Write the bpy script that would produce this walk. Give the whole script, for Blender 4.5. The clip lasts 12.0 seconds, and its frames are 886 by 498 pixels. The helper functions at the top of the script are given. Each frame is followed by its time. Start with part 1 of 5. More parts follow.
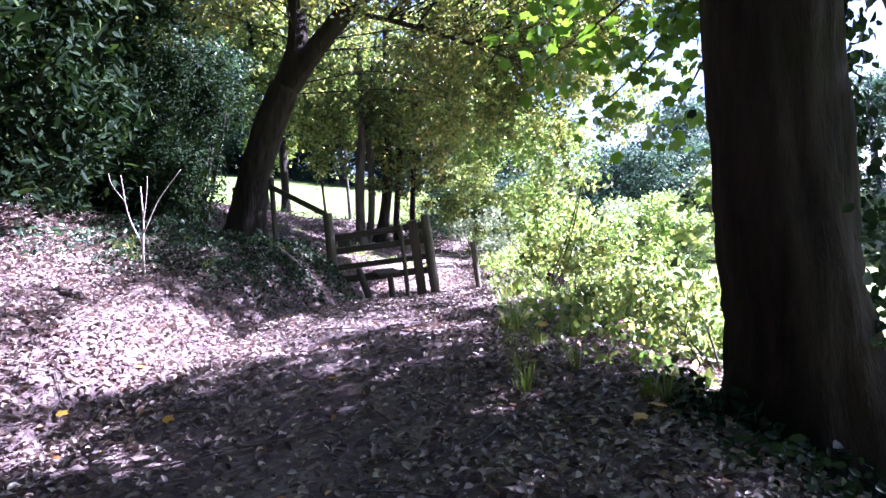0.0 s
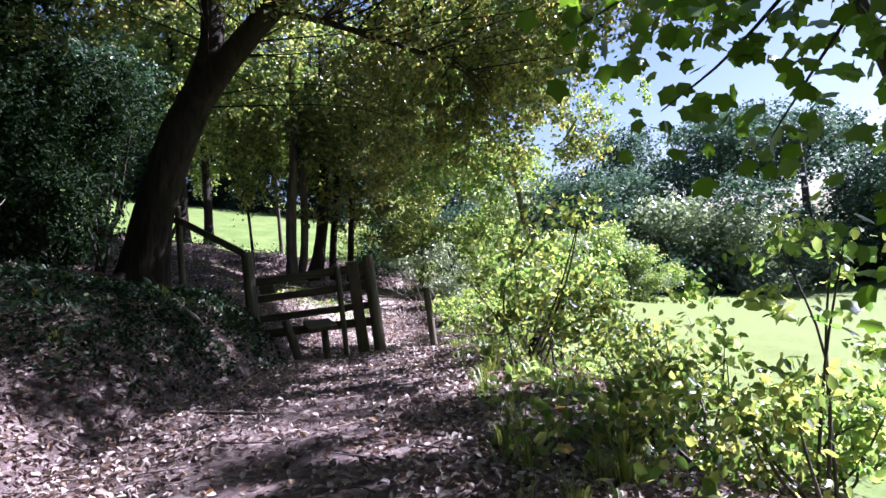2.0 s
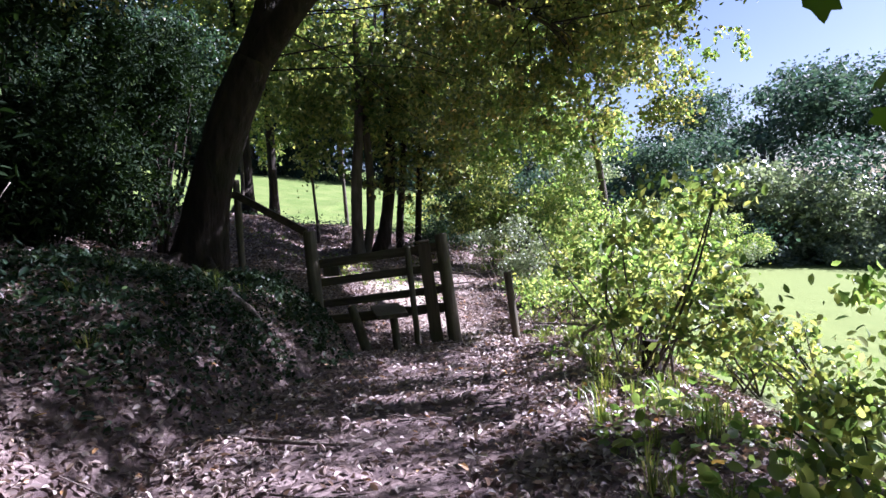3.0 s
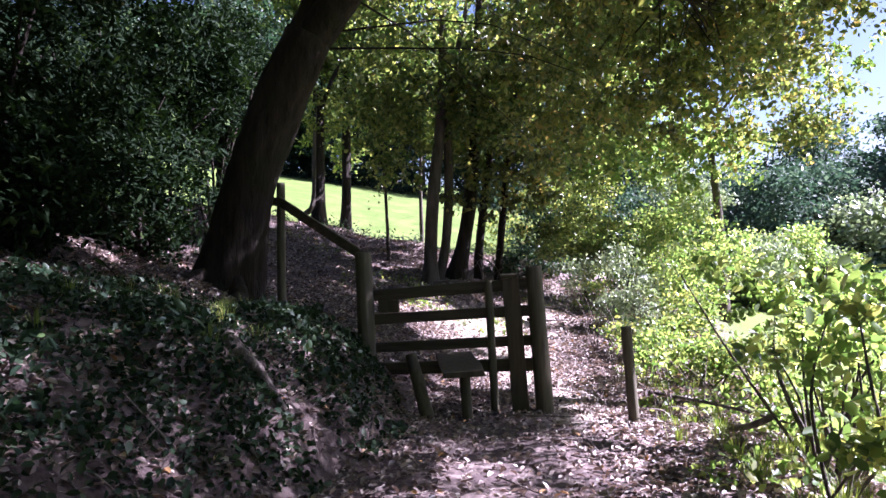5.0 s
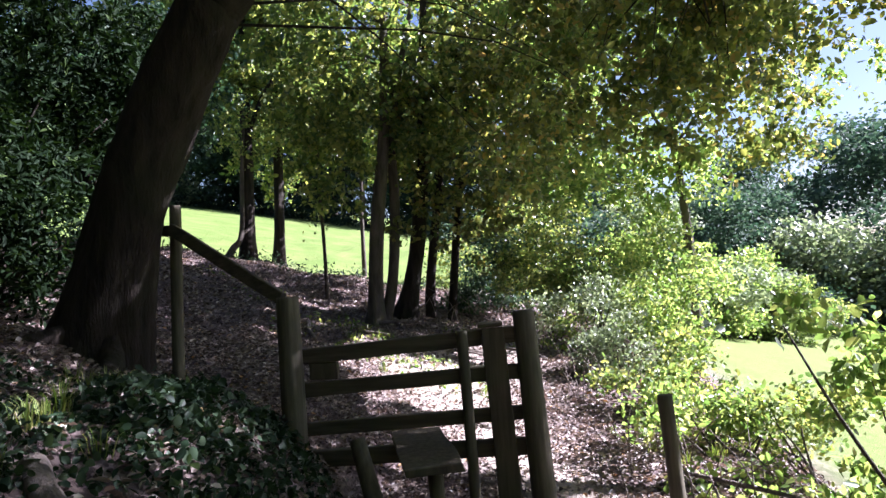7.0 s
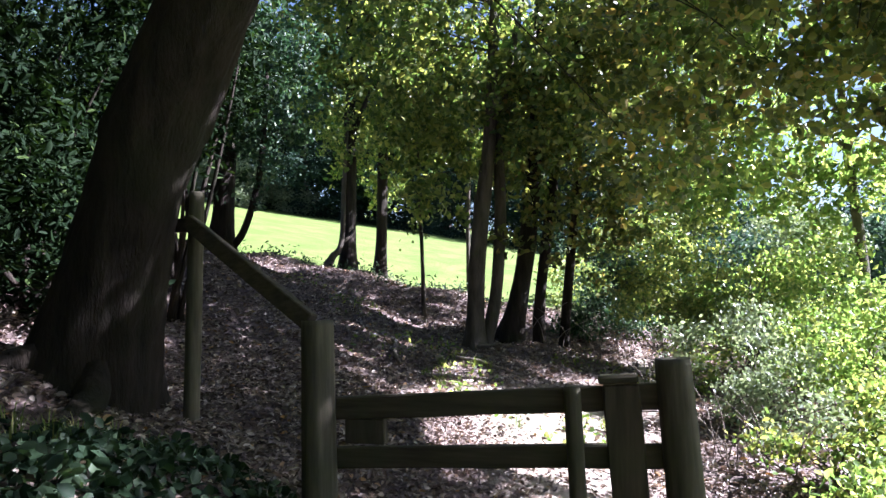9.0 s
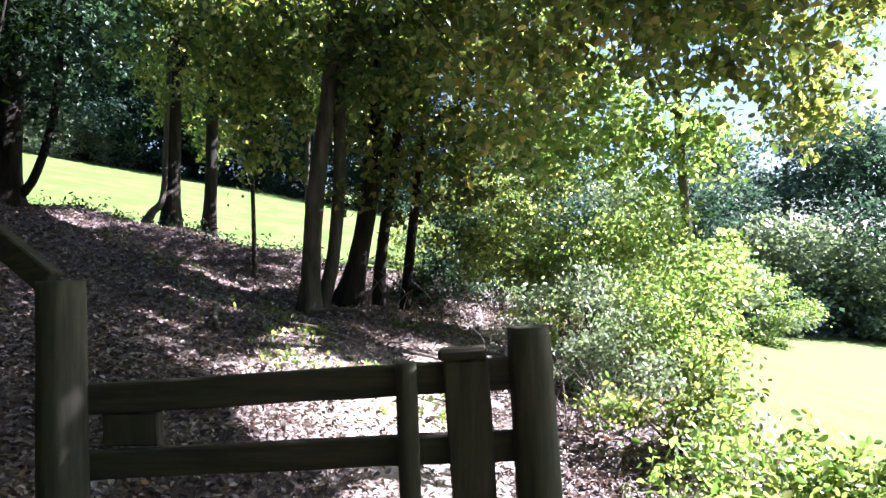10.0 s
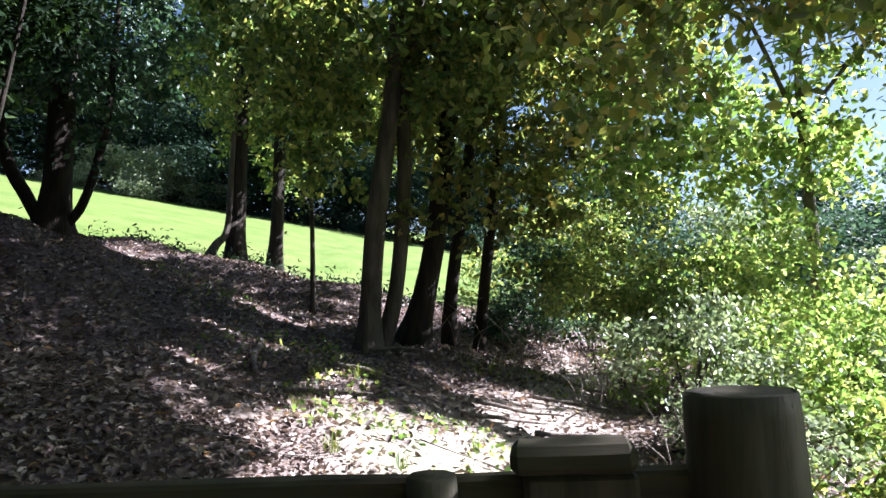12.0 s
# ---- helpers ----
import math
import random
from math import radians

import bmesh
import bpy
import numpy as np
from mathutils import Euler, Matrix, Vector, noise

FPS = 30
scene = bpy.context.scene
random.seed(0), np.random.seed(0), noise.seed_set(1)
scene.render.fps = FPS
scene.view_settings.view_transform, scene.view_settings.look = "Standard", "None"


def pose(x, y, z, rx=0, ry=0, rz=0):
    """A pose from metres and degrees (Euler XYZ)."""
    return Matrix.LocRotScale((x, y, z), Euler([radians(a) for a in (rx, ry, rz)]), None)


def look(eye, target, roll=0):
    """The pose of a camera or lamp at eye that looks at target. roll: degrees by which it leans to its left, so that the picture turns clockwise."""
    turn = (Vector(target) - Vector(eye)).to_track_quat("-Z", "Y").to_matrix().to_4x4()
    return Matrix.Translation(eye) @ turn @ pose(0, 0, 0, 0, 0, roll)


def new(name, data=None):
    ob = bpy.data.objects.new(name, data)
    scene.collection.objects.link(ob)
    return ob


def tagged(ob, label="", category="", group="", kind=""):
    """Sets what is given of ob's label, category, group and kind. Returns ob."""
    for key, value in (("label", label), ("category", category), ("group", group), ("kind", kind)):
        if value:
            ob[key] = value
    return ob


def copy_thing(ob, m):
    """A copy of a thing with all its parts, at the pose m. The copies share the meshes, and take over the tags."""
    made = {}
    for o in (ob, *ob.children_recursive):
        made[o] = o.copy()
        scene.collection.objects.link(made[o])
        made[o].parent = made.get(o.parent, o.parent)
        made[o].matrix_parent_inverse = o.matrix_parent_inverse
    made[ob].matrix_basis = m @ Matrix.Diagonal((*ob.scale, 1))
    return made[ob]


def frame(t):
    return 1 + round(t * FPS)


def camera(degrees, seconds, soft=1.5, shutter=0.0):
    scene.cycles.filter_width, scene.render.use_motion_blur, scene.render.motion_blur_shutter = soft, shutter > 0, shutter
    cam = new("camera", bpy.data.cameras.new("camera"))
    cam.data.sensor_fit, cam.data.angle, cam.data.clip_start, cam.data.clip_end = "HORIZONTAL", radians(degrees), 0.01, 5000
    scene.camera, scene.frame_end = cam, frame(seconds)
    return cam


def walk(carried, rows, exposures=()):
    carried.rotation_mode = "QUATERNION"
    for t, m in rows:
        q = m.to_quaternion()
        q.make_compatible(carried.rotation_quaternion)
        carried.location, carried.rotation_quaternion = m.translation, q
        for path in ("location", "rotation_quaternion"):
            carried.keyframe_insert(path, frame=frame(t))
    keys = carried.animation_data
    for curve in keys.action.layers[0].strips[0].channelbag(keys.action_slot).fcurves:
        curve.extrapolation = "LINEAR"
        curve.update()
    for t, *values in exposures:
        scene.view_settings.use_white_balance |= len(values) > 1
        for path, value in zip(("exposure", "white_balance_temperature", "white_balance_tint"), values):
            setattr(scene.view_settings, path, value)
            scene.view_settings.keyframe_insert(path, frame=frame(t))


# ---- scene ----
cam = camera(66.6, 12.0, soft=1.5)
PATH = [
    # seconds, x, y, z, yaw, pitch, lean
    (0.0, 0.890, -0.339, 0.984, 3.67, -1.63, 5.38),
    (0.5, 0.800, 0.082, 1.100, 1.85, -1.55, 6.15),
    (1.0, 0.834, 0.586, 1.131, -2.41, 0.20, 6.00),
    (1.5, 0.770, 1.003, 1.109, -2.62, 1.41, 5.95),
    (2.0, 0.679, 1.437, 1.177, -1.65, 0.30, 5.39),
    (2.5, 0.627, 1.950, 1.253, 1.93, -0.35, 5.24),
    (3.0, 0.508, 2.379, 1.330, 3.78, -2.01, 5.40),
    (3.2, 0.493, 2.535, 1.363, 3.04, -2.01, 5.41),
    (5.0, 0.250, 4.240, 1.428, 10.43, -0.13, 2.02),
    (5.5, 0.042, 4.656, 1.497, 11.44, 0.30, 2.45),
    (6.0, -0.051, 5.090, 1.443, 8.09, -0.61, 2.42),
    (6.5, -0.084, 5.420, 1.462, 5.70, 0.56, 4.00),
    (8.3, -0.208, 6.827, 1.513, 5.94, 4.89, 1.00),
    (8.5, -0.179, 6.931, 1.483, 9.00, 3.69, 0.61),
    (9.0, -0.214, 7.284, 1.509, 15.11, 3.98, 1.31),
    (9.5, -0.287, 7.631, 1.508, 9.92, 1.88, 0.65),
    (10.0, -0.240, 7.936, 1.473, 1.99, 0.60, 0.84),
    (10.5, -0.223, 8.217, 1.459, 5.24, 1.71, 2.14),
    (11.0, -0.228, 8.616, 1.426, -0.50, 3.34, 0.80),
    (11.5, -0.204, 8.938, 1.386, 2.02, 4.54, 2.19),
    (12.0, -0.284, 9.204, 1.366, 8.73, 4.11, 0.77),
]
EXPOSURES = [(0.0, 3.5, 5100, 46), (1.0, 2.95, 5250, 38), (2.0, 2.35, 5400, 33), (3.2, 2.25, 5450, 35), (5.0, 2.65, 5500, 41), (5.5, 2.75, 5600, 43), (6.0, 2.85, 5700, 38), (6.7, 2.6, 5650, 32), (8.5, 2.5, 5550, 25), (9.0, 2.8, 5550, 25), (9.5, 3.05, 5500, 25), (10.5, 2.6, 5600, 22), (11.0, 2.5, 5650, 21), (12.0, 2.55, 5650, 20)]
walk(cam, [(t, pose(x, y, z, 90 + pitch, lean, yaw)) for t, x, y, z, yaw, pitch, lean in PATH], EXPOSURES)

# ---- world, sun ----
SUN_AZIMUTH, SUN_HEIGHT = 70.0, 37.0          # degrees to the right of straight ahead, degrees up
world = bpy.data.worlds.new("sky")
scene.world = world
world.use_nodes = True
wn = world.node_tree.nodes
sky = wn.new("ShaderNodeTexSky")
sky.sky_type, sky.sun_disc = "NISHITA", False
sky.sun_elevation, sky.sun_rotation = radians(SUN_HEIGHT), radians(SUN_AZIMUTH)
wn["Background"].inputs["Strength"].default_value = 0.03
world.node_tree.links.new(sky.outputs["Color"], wn["Background"].inputs["Color"])
sun = new("sun", bpy.data.lights.new("sun", "SUN"))
sun.data.energy, sun.data.angle, sun.data.color = 5.0, radians(0.6), (1.0, 0.97, 0.93)
az, el = radians(SUN_AZIMUTH), radians(SUN_HEIGHT)
TO_SUN = Vector((math.sin(az) * math.cos(el), math.cos(az) * math.cos(el), math.sin(el)))
sun.matrix_world = look(TO_SUN * 60, (0, 0, 0))

rng = np.random.default_rng(7)


# ---- materials ----
def material(name):
    m = bpy.data.materials.new(name)
    m.use_nodes = True
    t = m.node_tree
    return m, t, t.nodes["Principled BSDF"]


def node(t, kind, **values):
    n = t.nodes.new(kind)
    for k, v in values.items():
        n.inputs[k].default_value = v
    return n


def ramp(t, source, stops):
    r = t.nodes.new("ShaderNodeValToRGB")
    while len(r.color_ramp.elements) < len(stops):
        r.color_ramp.elements.new(0.5)
    for e, (at, c) in zip(r.color_ramp.elements, stops):
        e.position, e.color = at, (*c, 1)
    t.links.new(source, r.inputs["Fac"])
    return r.outputs["Color"]


def blend(t, fac, a, b, how="MIX"):
    n = t.nodes.new("ShaderNodeMix")
    n.data_type, n.blend_type = "RGBA", how
    for sock, v in ((n.inputs[0], fac), (n.inputs[6], a), (n.inputs[7], b)):
        if isinstance(v, (int, float)):
            sock.default_value = v
        elif isinstance(v, tuple):
            sock.default_value = (*v, 1)
        else:
            t.links.new(v, sock)
    return n.outputs[2]


def noise_of(t, scale, detail=5.0, rough=0.6, stretch=None):
    c = t.nodes.new("ShaderNodeTexCoord")
    n = node(t, "ShaderNodeTexNoise", Scale=scale, Detail=detail, Roughness=rough)
    if stretch:
        m = t.nodes.new("ShaderNodeMapping")
        m.inputs["Scale"].default_value = stretch
        t.links.new(c.outputs["Object"], m.inputs["Vector"])
        t.links.new(m.outputs["Vector"], n.inputs["Vector"])
    else:
        t.links.new(c.outputs["Object"], n.inputs["Vector"])
    return n.outputs["Fac"]


def bump(t, bsdf, height, strength, distance):
    b = node(t, "ShaderNodeBump", Strength=strength, Distance=distance)
    t.links.new(height, b.inputs["Height"])
    t.links.new(b.outputs["Normal"], bsdf.inputs["Normal"])


def leaf_material(name, stops, through_colour, share=0.4, rough=0.38, gloss=0.55):
    m, t, b = material(name)
    g = t.nodes.new("ShaderNodeNewGeometry")
    col = ramp(t, g.outputs["Random Per Island"], stops)
    big = noise_of(t, 0.7, 3)
    col = blend(t, blend(t, 0.5, (0, 0, 0), big), col, blend(t, 1.0, col, (0.72, 0.8, 0.6), "MULTIPLY"))
    t.links.new(col, b.inputs["Base Color"])
    b.inputs["Roughness"].default_value = rough
    b.inputs["Specular IOR Level"].default_value = gloss
    tr = t.nodes.new("ShaderNodeBsdfTranslucent")
    t.links.new(blend(t, 1.0, col, through_colour, "MULTIPLY"), tr.inputs["Color"])
    mix = node(t, "ShaderNodeMixShader", Fac=share)
    t.links.new(b.outputs[0], mix.inputs[1])
    t.links.new(tr.outputs[0], mix.inputs[2])
    t.links.new(mix.outputs[0], t.nodes["Material Output"].inputs["Surface"])
    return m


def bark_material(name, dark, light, moss=None, scale=9.0):
    m, t, b = material(name)
    n1 = noise_of(t, scale, 8, 0.65, (1, 1, 0.22))
    n2 = noise_of(t, 1.6, 3)
    col = ramp(t, n1, [(0.3, dark), (0.62, light)])
    if moss:
        col = blend(t, ramp(t, n2, [(0.5, (0, 0, 0)), (0.66, (0.7, 0.7, 0.7))]), col, moss)
    t.links.new(col, b.inputs["Base Color"])
    b.inputs["Roughness"].default_value = 0.9
    b.inputs["Specular IOR Level"].default_value = 0.2
    bump(t, b, n1, 1.0, 0.06)
    return m


def timber_material(name, dark, light, stretch=(1, 1, 0.08)):
    m, t, b = material(name)
    grain = noise_of(t, 30.0, 6, 0.6, stretch)
    stain = noise_of(t, 3.0, 4)
    col = ramp(t, grain, [(0.3, dark), (0.7, light)])
    col = blend(t, ramp(t, stain, [(0.45, (0, 0, 0)), (0.7, (0.6, 0.6, 0.6))]), col, (0.06, 0.068, 0.036))
    t.links.new(col, b.inputs["Base Color"])
    b.inputs["Roughness"].default_value = 0.82
    b.inputs["Specular IOR Level"].default_value = 0.25
    bump(t, b, grain, 0.6, 0.006)
    return m


def ground_material():
    m, t, b = material("woodland_floor")
    fine = noise_of(t, 26.0, 8, 0.7)
    mid = noise_of(t, 4.5, 6, 0.6)
    broad = noise_of(t, 0.6, 4)
    c = t.nodes.new("ShaderNodeTexCoord")
    v = node(t, "ShaderNodeTexVoronoi", Scale=24.0)
    t.links.new(c.outputs["Object"], v.inputs["Vector"])
    litter = ramp(t, v.outputs["Color"], [(0.1, (0.055, 0.038, 0.034)), (0.45, (0.13, 0.095, 0.084)), (0.8, (0.25, 0.195, 0.175))])
    soil = ramp(t, fine, [(0.3, (0.045, 0.032, 0.031)), (0.7, (0.115, 0.083, 0.08))])
    floor = blend(t, ramp(t, mid, [(0.35, (0, 0, 0)), (0.6, (1, 1, 1))]), soil, litter)
    blades = ramp(t, noise_of(t, 9.0, 8, 0.75), [(0.25, (0.06, 0.105, 0.018)), (0.7, (0.105, 0.155, 0.03))])
    dry = blend(t, ramp(t, broad, [(0.42, (0, 0, 0)), (0.62, (0.75, 0.75, 0.75))]), blades, (0.135, 0.17, 0.045))
    a = t.nodes.new("ShaderNodeAttribute")
    a.attribute_name = "grass"
    # lighter grass towards the open right-hand side
    h = t.nodes.new("ShaderNodeAttribute")
    h.attribute_name = "pale_meadow"
    dry = blend(t, h.outputs["Fac"], dry, ramp(t, noise_of(t, 7.0, 8, 0.75), [(0.3, (0.085, 0.128, 0.02)), (0.7, (0.145, 0.175, 0.04))]))
    w = t.nodes.new("ShaderNodeAttribute")
    w.attribute_name = "worn"
    # Sandy earth, kept extra pale to lift the sun patch beyond the stile.
    earth = ramp(t, fine, [(0.3, (0.26, 0.21, 0.17)), (0.7, (0.5, 0.43, 0.36))])
    floor = blend(t, w.outputs["Fac"], floor, earth)
    t.links.new(blend(t, a.outputs["Fac"], floor, dry), b.inputs["Base Color"])
    b.inputs["Roughness"].default_value = 0.9
    b.inputs["Specular IOR Level"].default_value = 0.2
    bump(t, b, fine, 0.8, 0.03)
    return m


# Lowered to near black: part of the trunks' shade sits in this colour.
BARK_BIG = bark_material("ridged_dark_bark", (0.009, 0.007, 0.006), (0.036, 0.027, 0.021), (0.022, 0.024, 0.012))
BARK_GREY = bark_material("grey_brown_bark", (0.03, 0.024, 0.02), (0.12, 0.1, 0.082), (0.06, 0.07, 0.035))
BARK_PALE = bark_material("pale_dead_wood", (0.22, 0.18, 0.14), (0.5, 0.44, 0.36), None, 14)
BARK_ROOT = bark_material("weathered_root_bark", (0.08, 0.065, 0.055), (0.24, 0.2, 0.17), None, 14)
# Weathered timber, its tones lowered so that stile and fence look shaded.
TIMBER = timber_material("weathered_timber", (0.04, 0.032, 0.022), (0.115, 0.092, 0.062))
TIMBER_RAIL = timber_material("weathered_rail_timber", (0.04, 0.032, 0.022), (0.115, 0.092, 0.062), (0.08, 1, 1))
TIMBER_ROUND = timber_material("weathered_round_timber", (0.055, 0.047, 0.032), (0.15, 0.13, 0.09))
GROUND = ground_material()
LEAF_OAK = leaf_material("mid_green_autumn_leaf", [(0.0, (0.045, 0.07, 0.025)), (0.5, (0.115, 0.14, 0.05)), (0.85, (0.22, 0.22, 0.078)), (1.0, (0.3, 0.2, 0.085))], (1.95, 1.95, 1.0), 0.52)
# Yellow-green leaf, raised so some backlit sun glow is in its colour.
LEAF_BRIGHT = leaf_material("sun_bright_yellow_green_leaf", [(0.0, (0.08, 0.14, 0.04)), (0.6, (0.17, 0.23, 0.075)), (1.0, (0.4, 0.39, 0.17))], (1.75, 1.85, 1.05), 0.58)
LEAF_GREEN = leaf_material("fresh_green_leaf", [(0.0, (0.045, 0.09, 0.03)), (0.55, (0.14, 0.185, 0.062)), (1.0, (0.35, 0.34, 0.13))], (1.85, 1.85, 1.0), 0.52)
LEAF_GREY = leaf_material("grey_green_leaf", [(0.0, (0.11, 0.15, 0.09)), (0.6, (0.24, 0.28, 0.18)), (1.0, (0.42, 0.44, 0.33))], (1.3, 1.4, 0.9), 0.35)
# Evergreen leaf taken almost to black so the wood's deep shade is in its colour.
LEAF_EVERGREEN = leaf_material("shade_darkened_evergreen_leaf", [(0.0, (0.008, 0.016, 0.008)), (0.9, (0.014, 0.026, 0.011)), (1.0, (0.06, 0.09, 0.03))], (1.7, 2.0, 0.8), 0.12, 0.6, 0.04)
LEAF_IVY = leaf_material("dark_ivy_leaf", [(0.0, (0.012, 0.026, 0.014)), (0.7, (0.03, 0.052, 0.028)), (1.0, (0.07, 0.1, 0.06))], (1.4, 1.6, 0.8), 0.2, 0.45, 0.16)
# Shaded counterpart of LEAF_GREEN: the dimness under trees is painted into the leaf.
LEAF_SHADE = leaf_material("shade_blue_green_leaf", [(0.0, (0.02, 0.045, 0.03)), (0.7, (0.05, 0.09, 0.055)), (1.0, (0.14, 0.19, 0.12))], (1.4, 1.6, 1.0), 0.35, 0.45, 0.3)
# Haze of the distance is mixed into this leaf colour as extra blue.
LEAF_FAR = leaf_material("haze_blue_far_foliage", [(0.0, (0.03, 0.06, 0.04)), (0.7, (0.07, 0.11, 0.075)), (1.0, (0.15, 0.19, 0.13))], (1.2, 1.4, 1.1), 0.3, 0.6, 0.2)
# Darker, bluer version for the far wood: its shaded distance is in the colour.
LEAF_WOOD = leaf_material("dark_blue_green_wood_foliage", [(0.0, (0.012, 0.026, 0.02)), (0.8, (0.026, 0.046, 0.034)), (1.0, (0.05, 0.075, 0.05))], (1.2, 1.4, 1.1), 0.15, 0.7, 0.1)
LEAF_MAPLE = leaf_material("green_maple_leaf", [(0.0, (0.06, 0.12, 0.02)), (0.7, (0.12, 0.2, 0.03)), (1.0, (0.25, 0.27, 0.04))], (1.7, 1.8, 0.5), 0.5)
LEAF_FALLEN = leaf_material("dry_fallen_leaf", [(0.0, (0.07, 0.05, 0.044)), (0.45, (0.2, 0.145, 0.128)), (0.8, (0.36, 0.285, 0.255)), (0.96, (0.58, 0.5, 0.45)), (1.0, (0.46, 0.24, 0.07))], (1.2, 1.0, 0.8), 0.15, 0.5, 0.5)
GRASS = leaf_material("grass_blade", [(0.0, (0.09, 0.15, 0.03)), (0.7, (0.2, 0.25, 0.06)), (1.0, (0.4, 0.36, 0.16))], (1.4, 1.5, 0.6), 0.35)


# ---- the lie of the land ----
def smooth(a, b, v):
    s = np.clip((np.asarray(v, float) - a) / (b - a), 0, 1)
    return s * s * (3 - 2 * s)


WAVES = [(rng.uniform(0, 6.28), rng.uniform(0, 6.28), rng.uniform(0, 6.28)) for _ in range(24)]


def ripple(x, y, length, first, count=6):
    total = 0
    for turn, p, q in WAVES[first:first + count]:
        k = 6.28 / length * (0.7 + 0.6 * (q / 6.28))
        total = total + np.sin(k * (x * math.cos(turn) + y * math.sin(turn)) + p)
    return total / count


def height(x, y):
    """The ground: a path up to the stile, a steep bank along it, a hillside beyond, and a meadow that falls away."""
    x, y = np.asarray(x, float), np.asarray(y, float)
    path = np.interp(y, [-12, -3, 0, 2, 4, 5.5, 7, 8.75, 10, 12], [-1.6, -0.6, -0.25, 0.0, 0.2, 0.25, 0.22, 0.11, -0.02, -0.08])
    edge = np.interp(y, [-3, 2, 5, 8, 10, 12], [-1.5, -1.5, -1.35, -1.05, -1.15, -1.1])
    u = np.maximum(edge - x, 0)
    steep = np.interp(y, [-3, 3, 5, 7.5, 9.5, 11], [0.35, 0.4, 0.55, 0.86, 0.7, 0.58])
    rate = np.interp(y, [5, 8, 10], [1.3, 2.3, 3.2])
    bank = steep * (1 - np.exp(-u * rate)) + 0.17 * u
    bank = bank + 0.12 * np.exp(-((x + 1.8) / 0.42) ** 2 - ((y - 9.3) / 0.5) ** 2)
    bank = bank + 0.3 * np.exp(-((x + 3.5) / 0.7) ** 2 - ((y - 10.2) / 0.9) ** 2)
    near = path + bank
    side = np.where(x < 0.3, -0.198 * (x - 0.3), 0)
    hill = -0.97 + side + 0.073 * np.where(x < 0, y, np.minimum(y, 18 + np.maximum(-x, 0)))
    hill = hill + 0.35 * np.exp(-((x + 2.6) / 1.6) ** 2 - ((y - 11.5) / 2.5) ** 2)
    hill = hill + 0.75 * np.exp(-((x + 7.2) / 2.0) ** 2 - ((y - 16.6) / 2.0) ** 2)
    hill = hill + (0.24 + 0.08 * smooth(-4.5, -6.5, x)) * smooth(-11, -8, x) * smooth(-0.8, -2.2, x) * np.exp(-((y - 20.6) / 1.2) ** 2)
    hill = np.where(y > 11, np.maximum(hill, -0.1), hill)
    s = smooth(9.8, 12.5, y)
    z = near * (1 - s) + hill * s
    brink = np.interp(y, [-3, 3, 6, 9, 12, 17, 30], [1.7, 1.3, 1.0, 1.1, 1.2, 1.6, 0.5])
    d = np.maximum(x - brink, 0)
    z = z - 3.1 * (1 - np.exp(-d / 8.0)) * smooth(0, 1.2, d)
    z = z - 0.8 * smooth(5, 24, d)
    z = z + 0.6 * smooth(-3.7, -5.4, x) * smooth(5, 8, y) * smooth(14, 11.5, y)
    far = np.hypot(x, y - 10)
    z = z + (0.05 + 0.09 * smooth(12.5, 15, y) * smooth(-0.5, -2.5, x)) * ripple(x, y, 2.3, 0) + (0.02 + 0.035 * smooth(-0.8, -1.6, x)) * ripple(x, y, 0.7, 6)
    cap = 14 + 3 * ripple(x, y, 160, 12)
    return np.where(far > 70, np.minimum(z, cap), z)


def grassy(x, y):
    """How far the ground is meadow: beyond the trees on the hillside, and down the open slope."""
    x, y = np.asarray(x, float), np.asarray(y, float)
    w = 0.5 * ripple(x, y, 3.0, 12)
    up = smooth(0, 1.6, y - np.interp(x, [-60, -14, -9, -6, -3, -1, 2], [6, 17.5, 19.5, 22.6, 20.6, 21.5, 24]) + w)
    down = smooth(1.9, 3.1, x + 0.5 * w - np.interp(y, [-3, 4, 10, 20, 30], [0.5, 0.2, 0, 0.8, 0]))
    patch = 0.4 * np.exp(-((x + 1.0) / 0.9) ** 2 - ((y - 13.6) / 1.0) ** 2) * smooth(-0.2, 0.5, ripple(x, y, 0.9, 6) + 0.3)
    return np.clip(np.maximum(np.maximum(up * smooth(-1.5, -3, x - 0.25 * (y - 20)) , down), patch), 0, 1)


def worn(x, y):
    """Where feet have worn the ground to pale earth, through the stile and away along the slope's foot; it also
    brightens the sunlit patch there.
    """
    x, y = np.asarray(x, float), np.asarray(y, float)
    way = np.interp(y, [9.0, 10.3, 12.0, 13.5, 15, 17, 20], [0.35, 0.3, -0.5, -1.0, -0.5, 0.1, 0.6])
    wide = np.interp(y, [9.0, 11, 13.5, 17], [0.35, 0.45, 0.8, 0.6])
    return smooth(8.9, 10.0, y) * smooth(22, 17, y) * np.exp(-((x - way) / wide) ** 2)


def steps(lo, hi, fine, out, grow):
    mid = list(np.arange(lo, hi + 1e-6, fine))
    a, s = mid[-1], fine
    after = []
    while a < out:
        s *= grow
        a += s
        after.append(a)
    b, s = mid[0], fine
    before = []
    while b > -out:
        s *= grow
        b -= s
        before.append(b)
    return np.array(before[::-1] + mid + after)


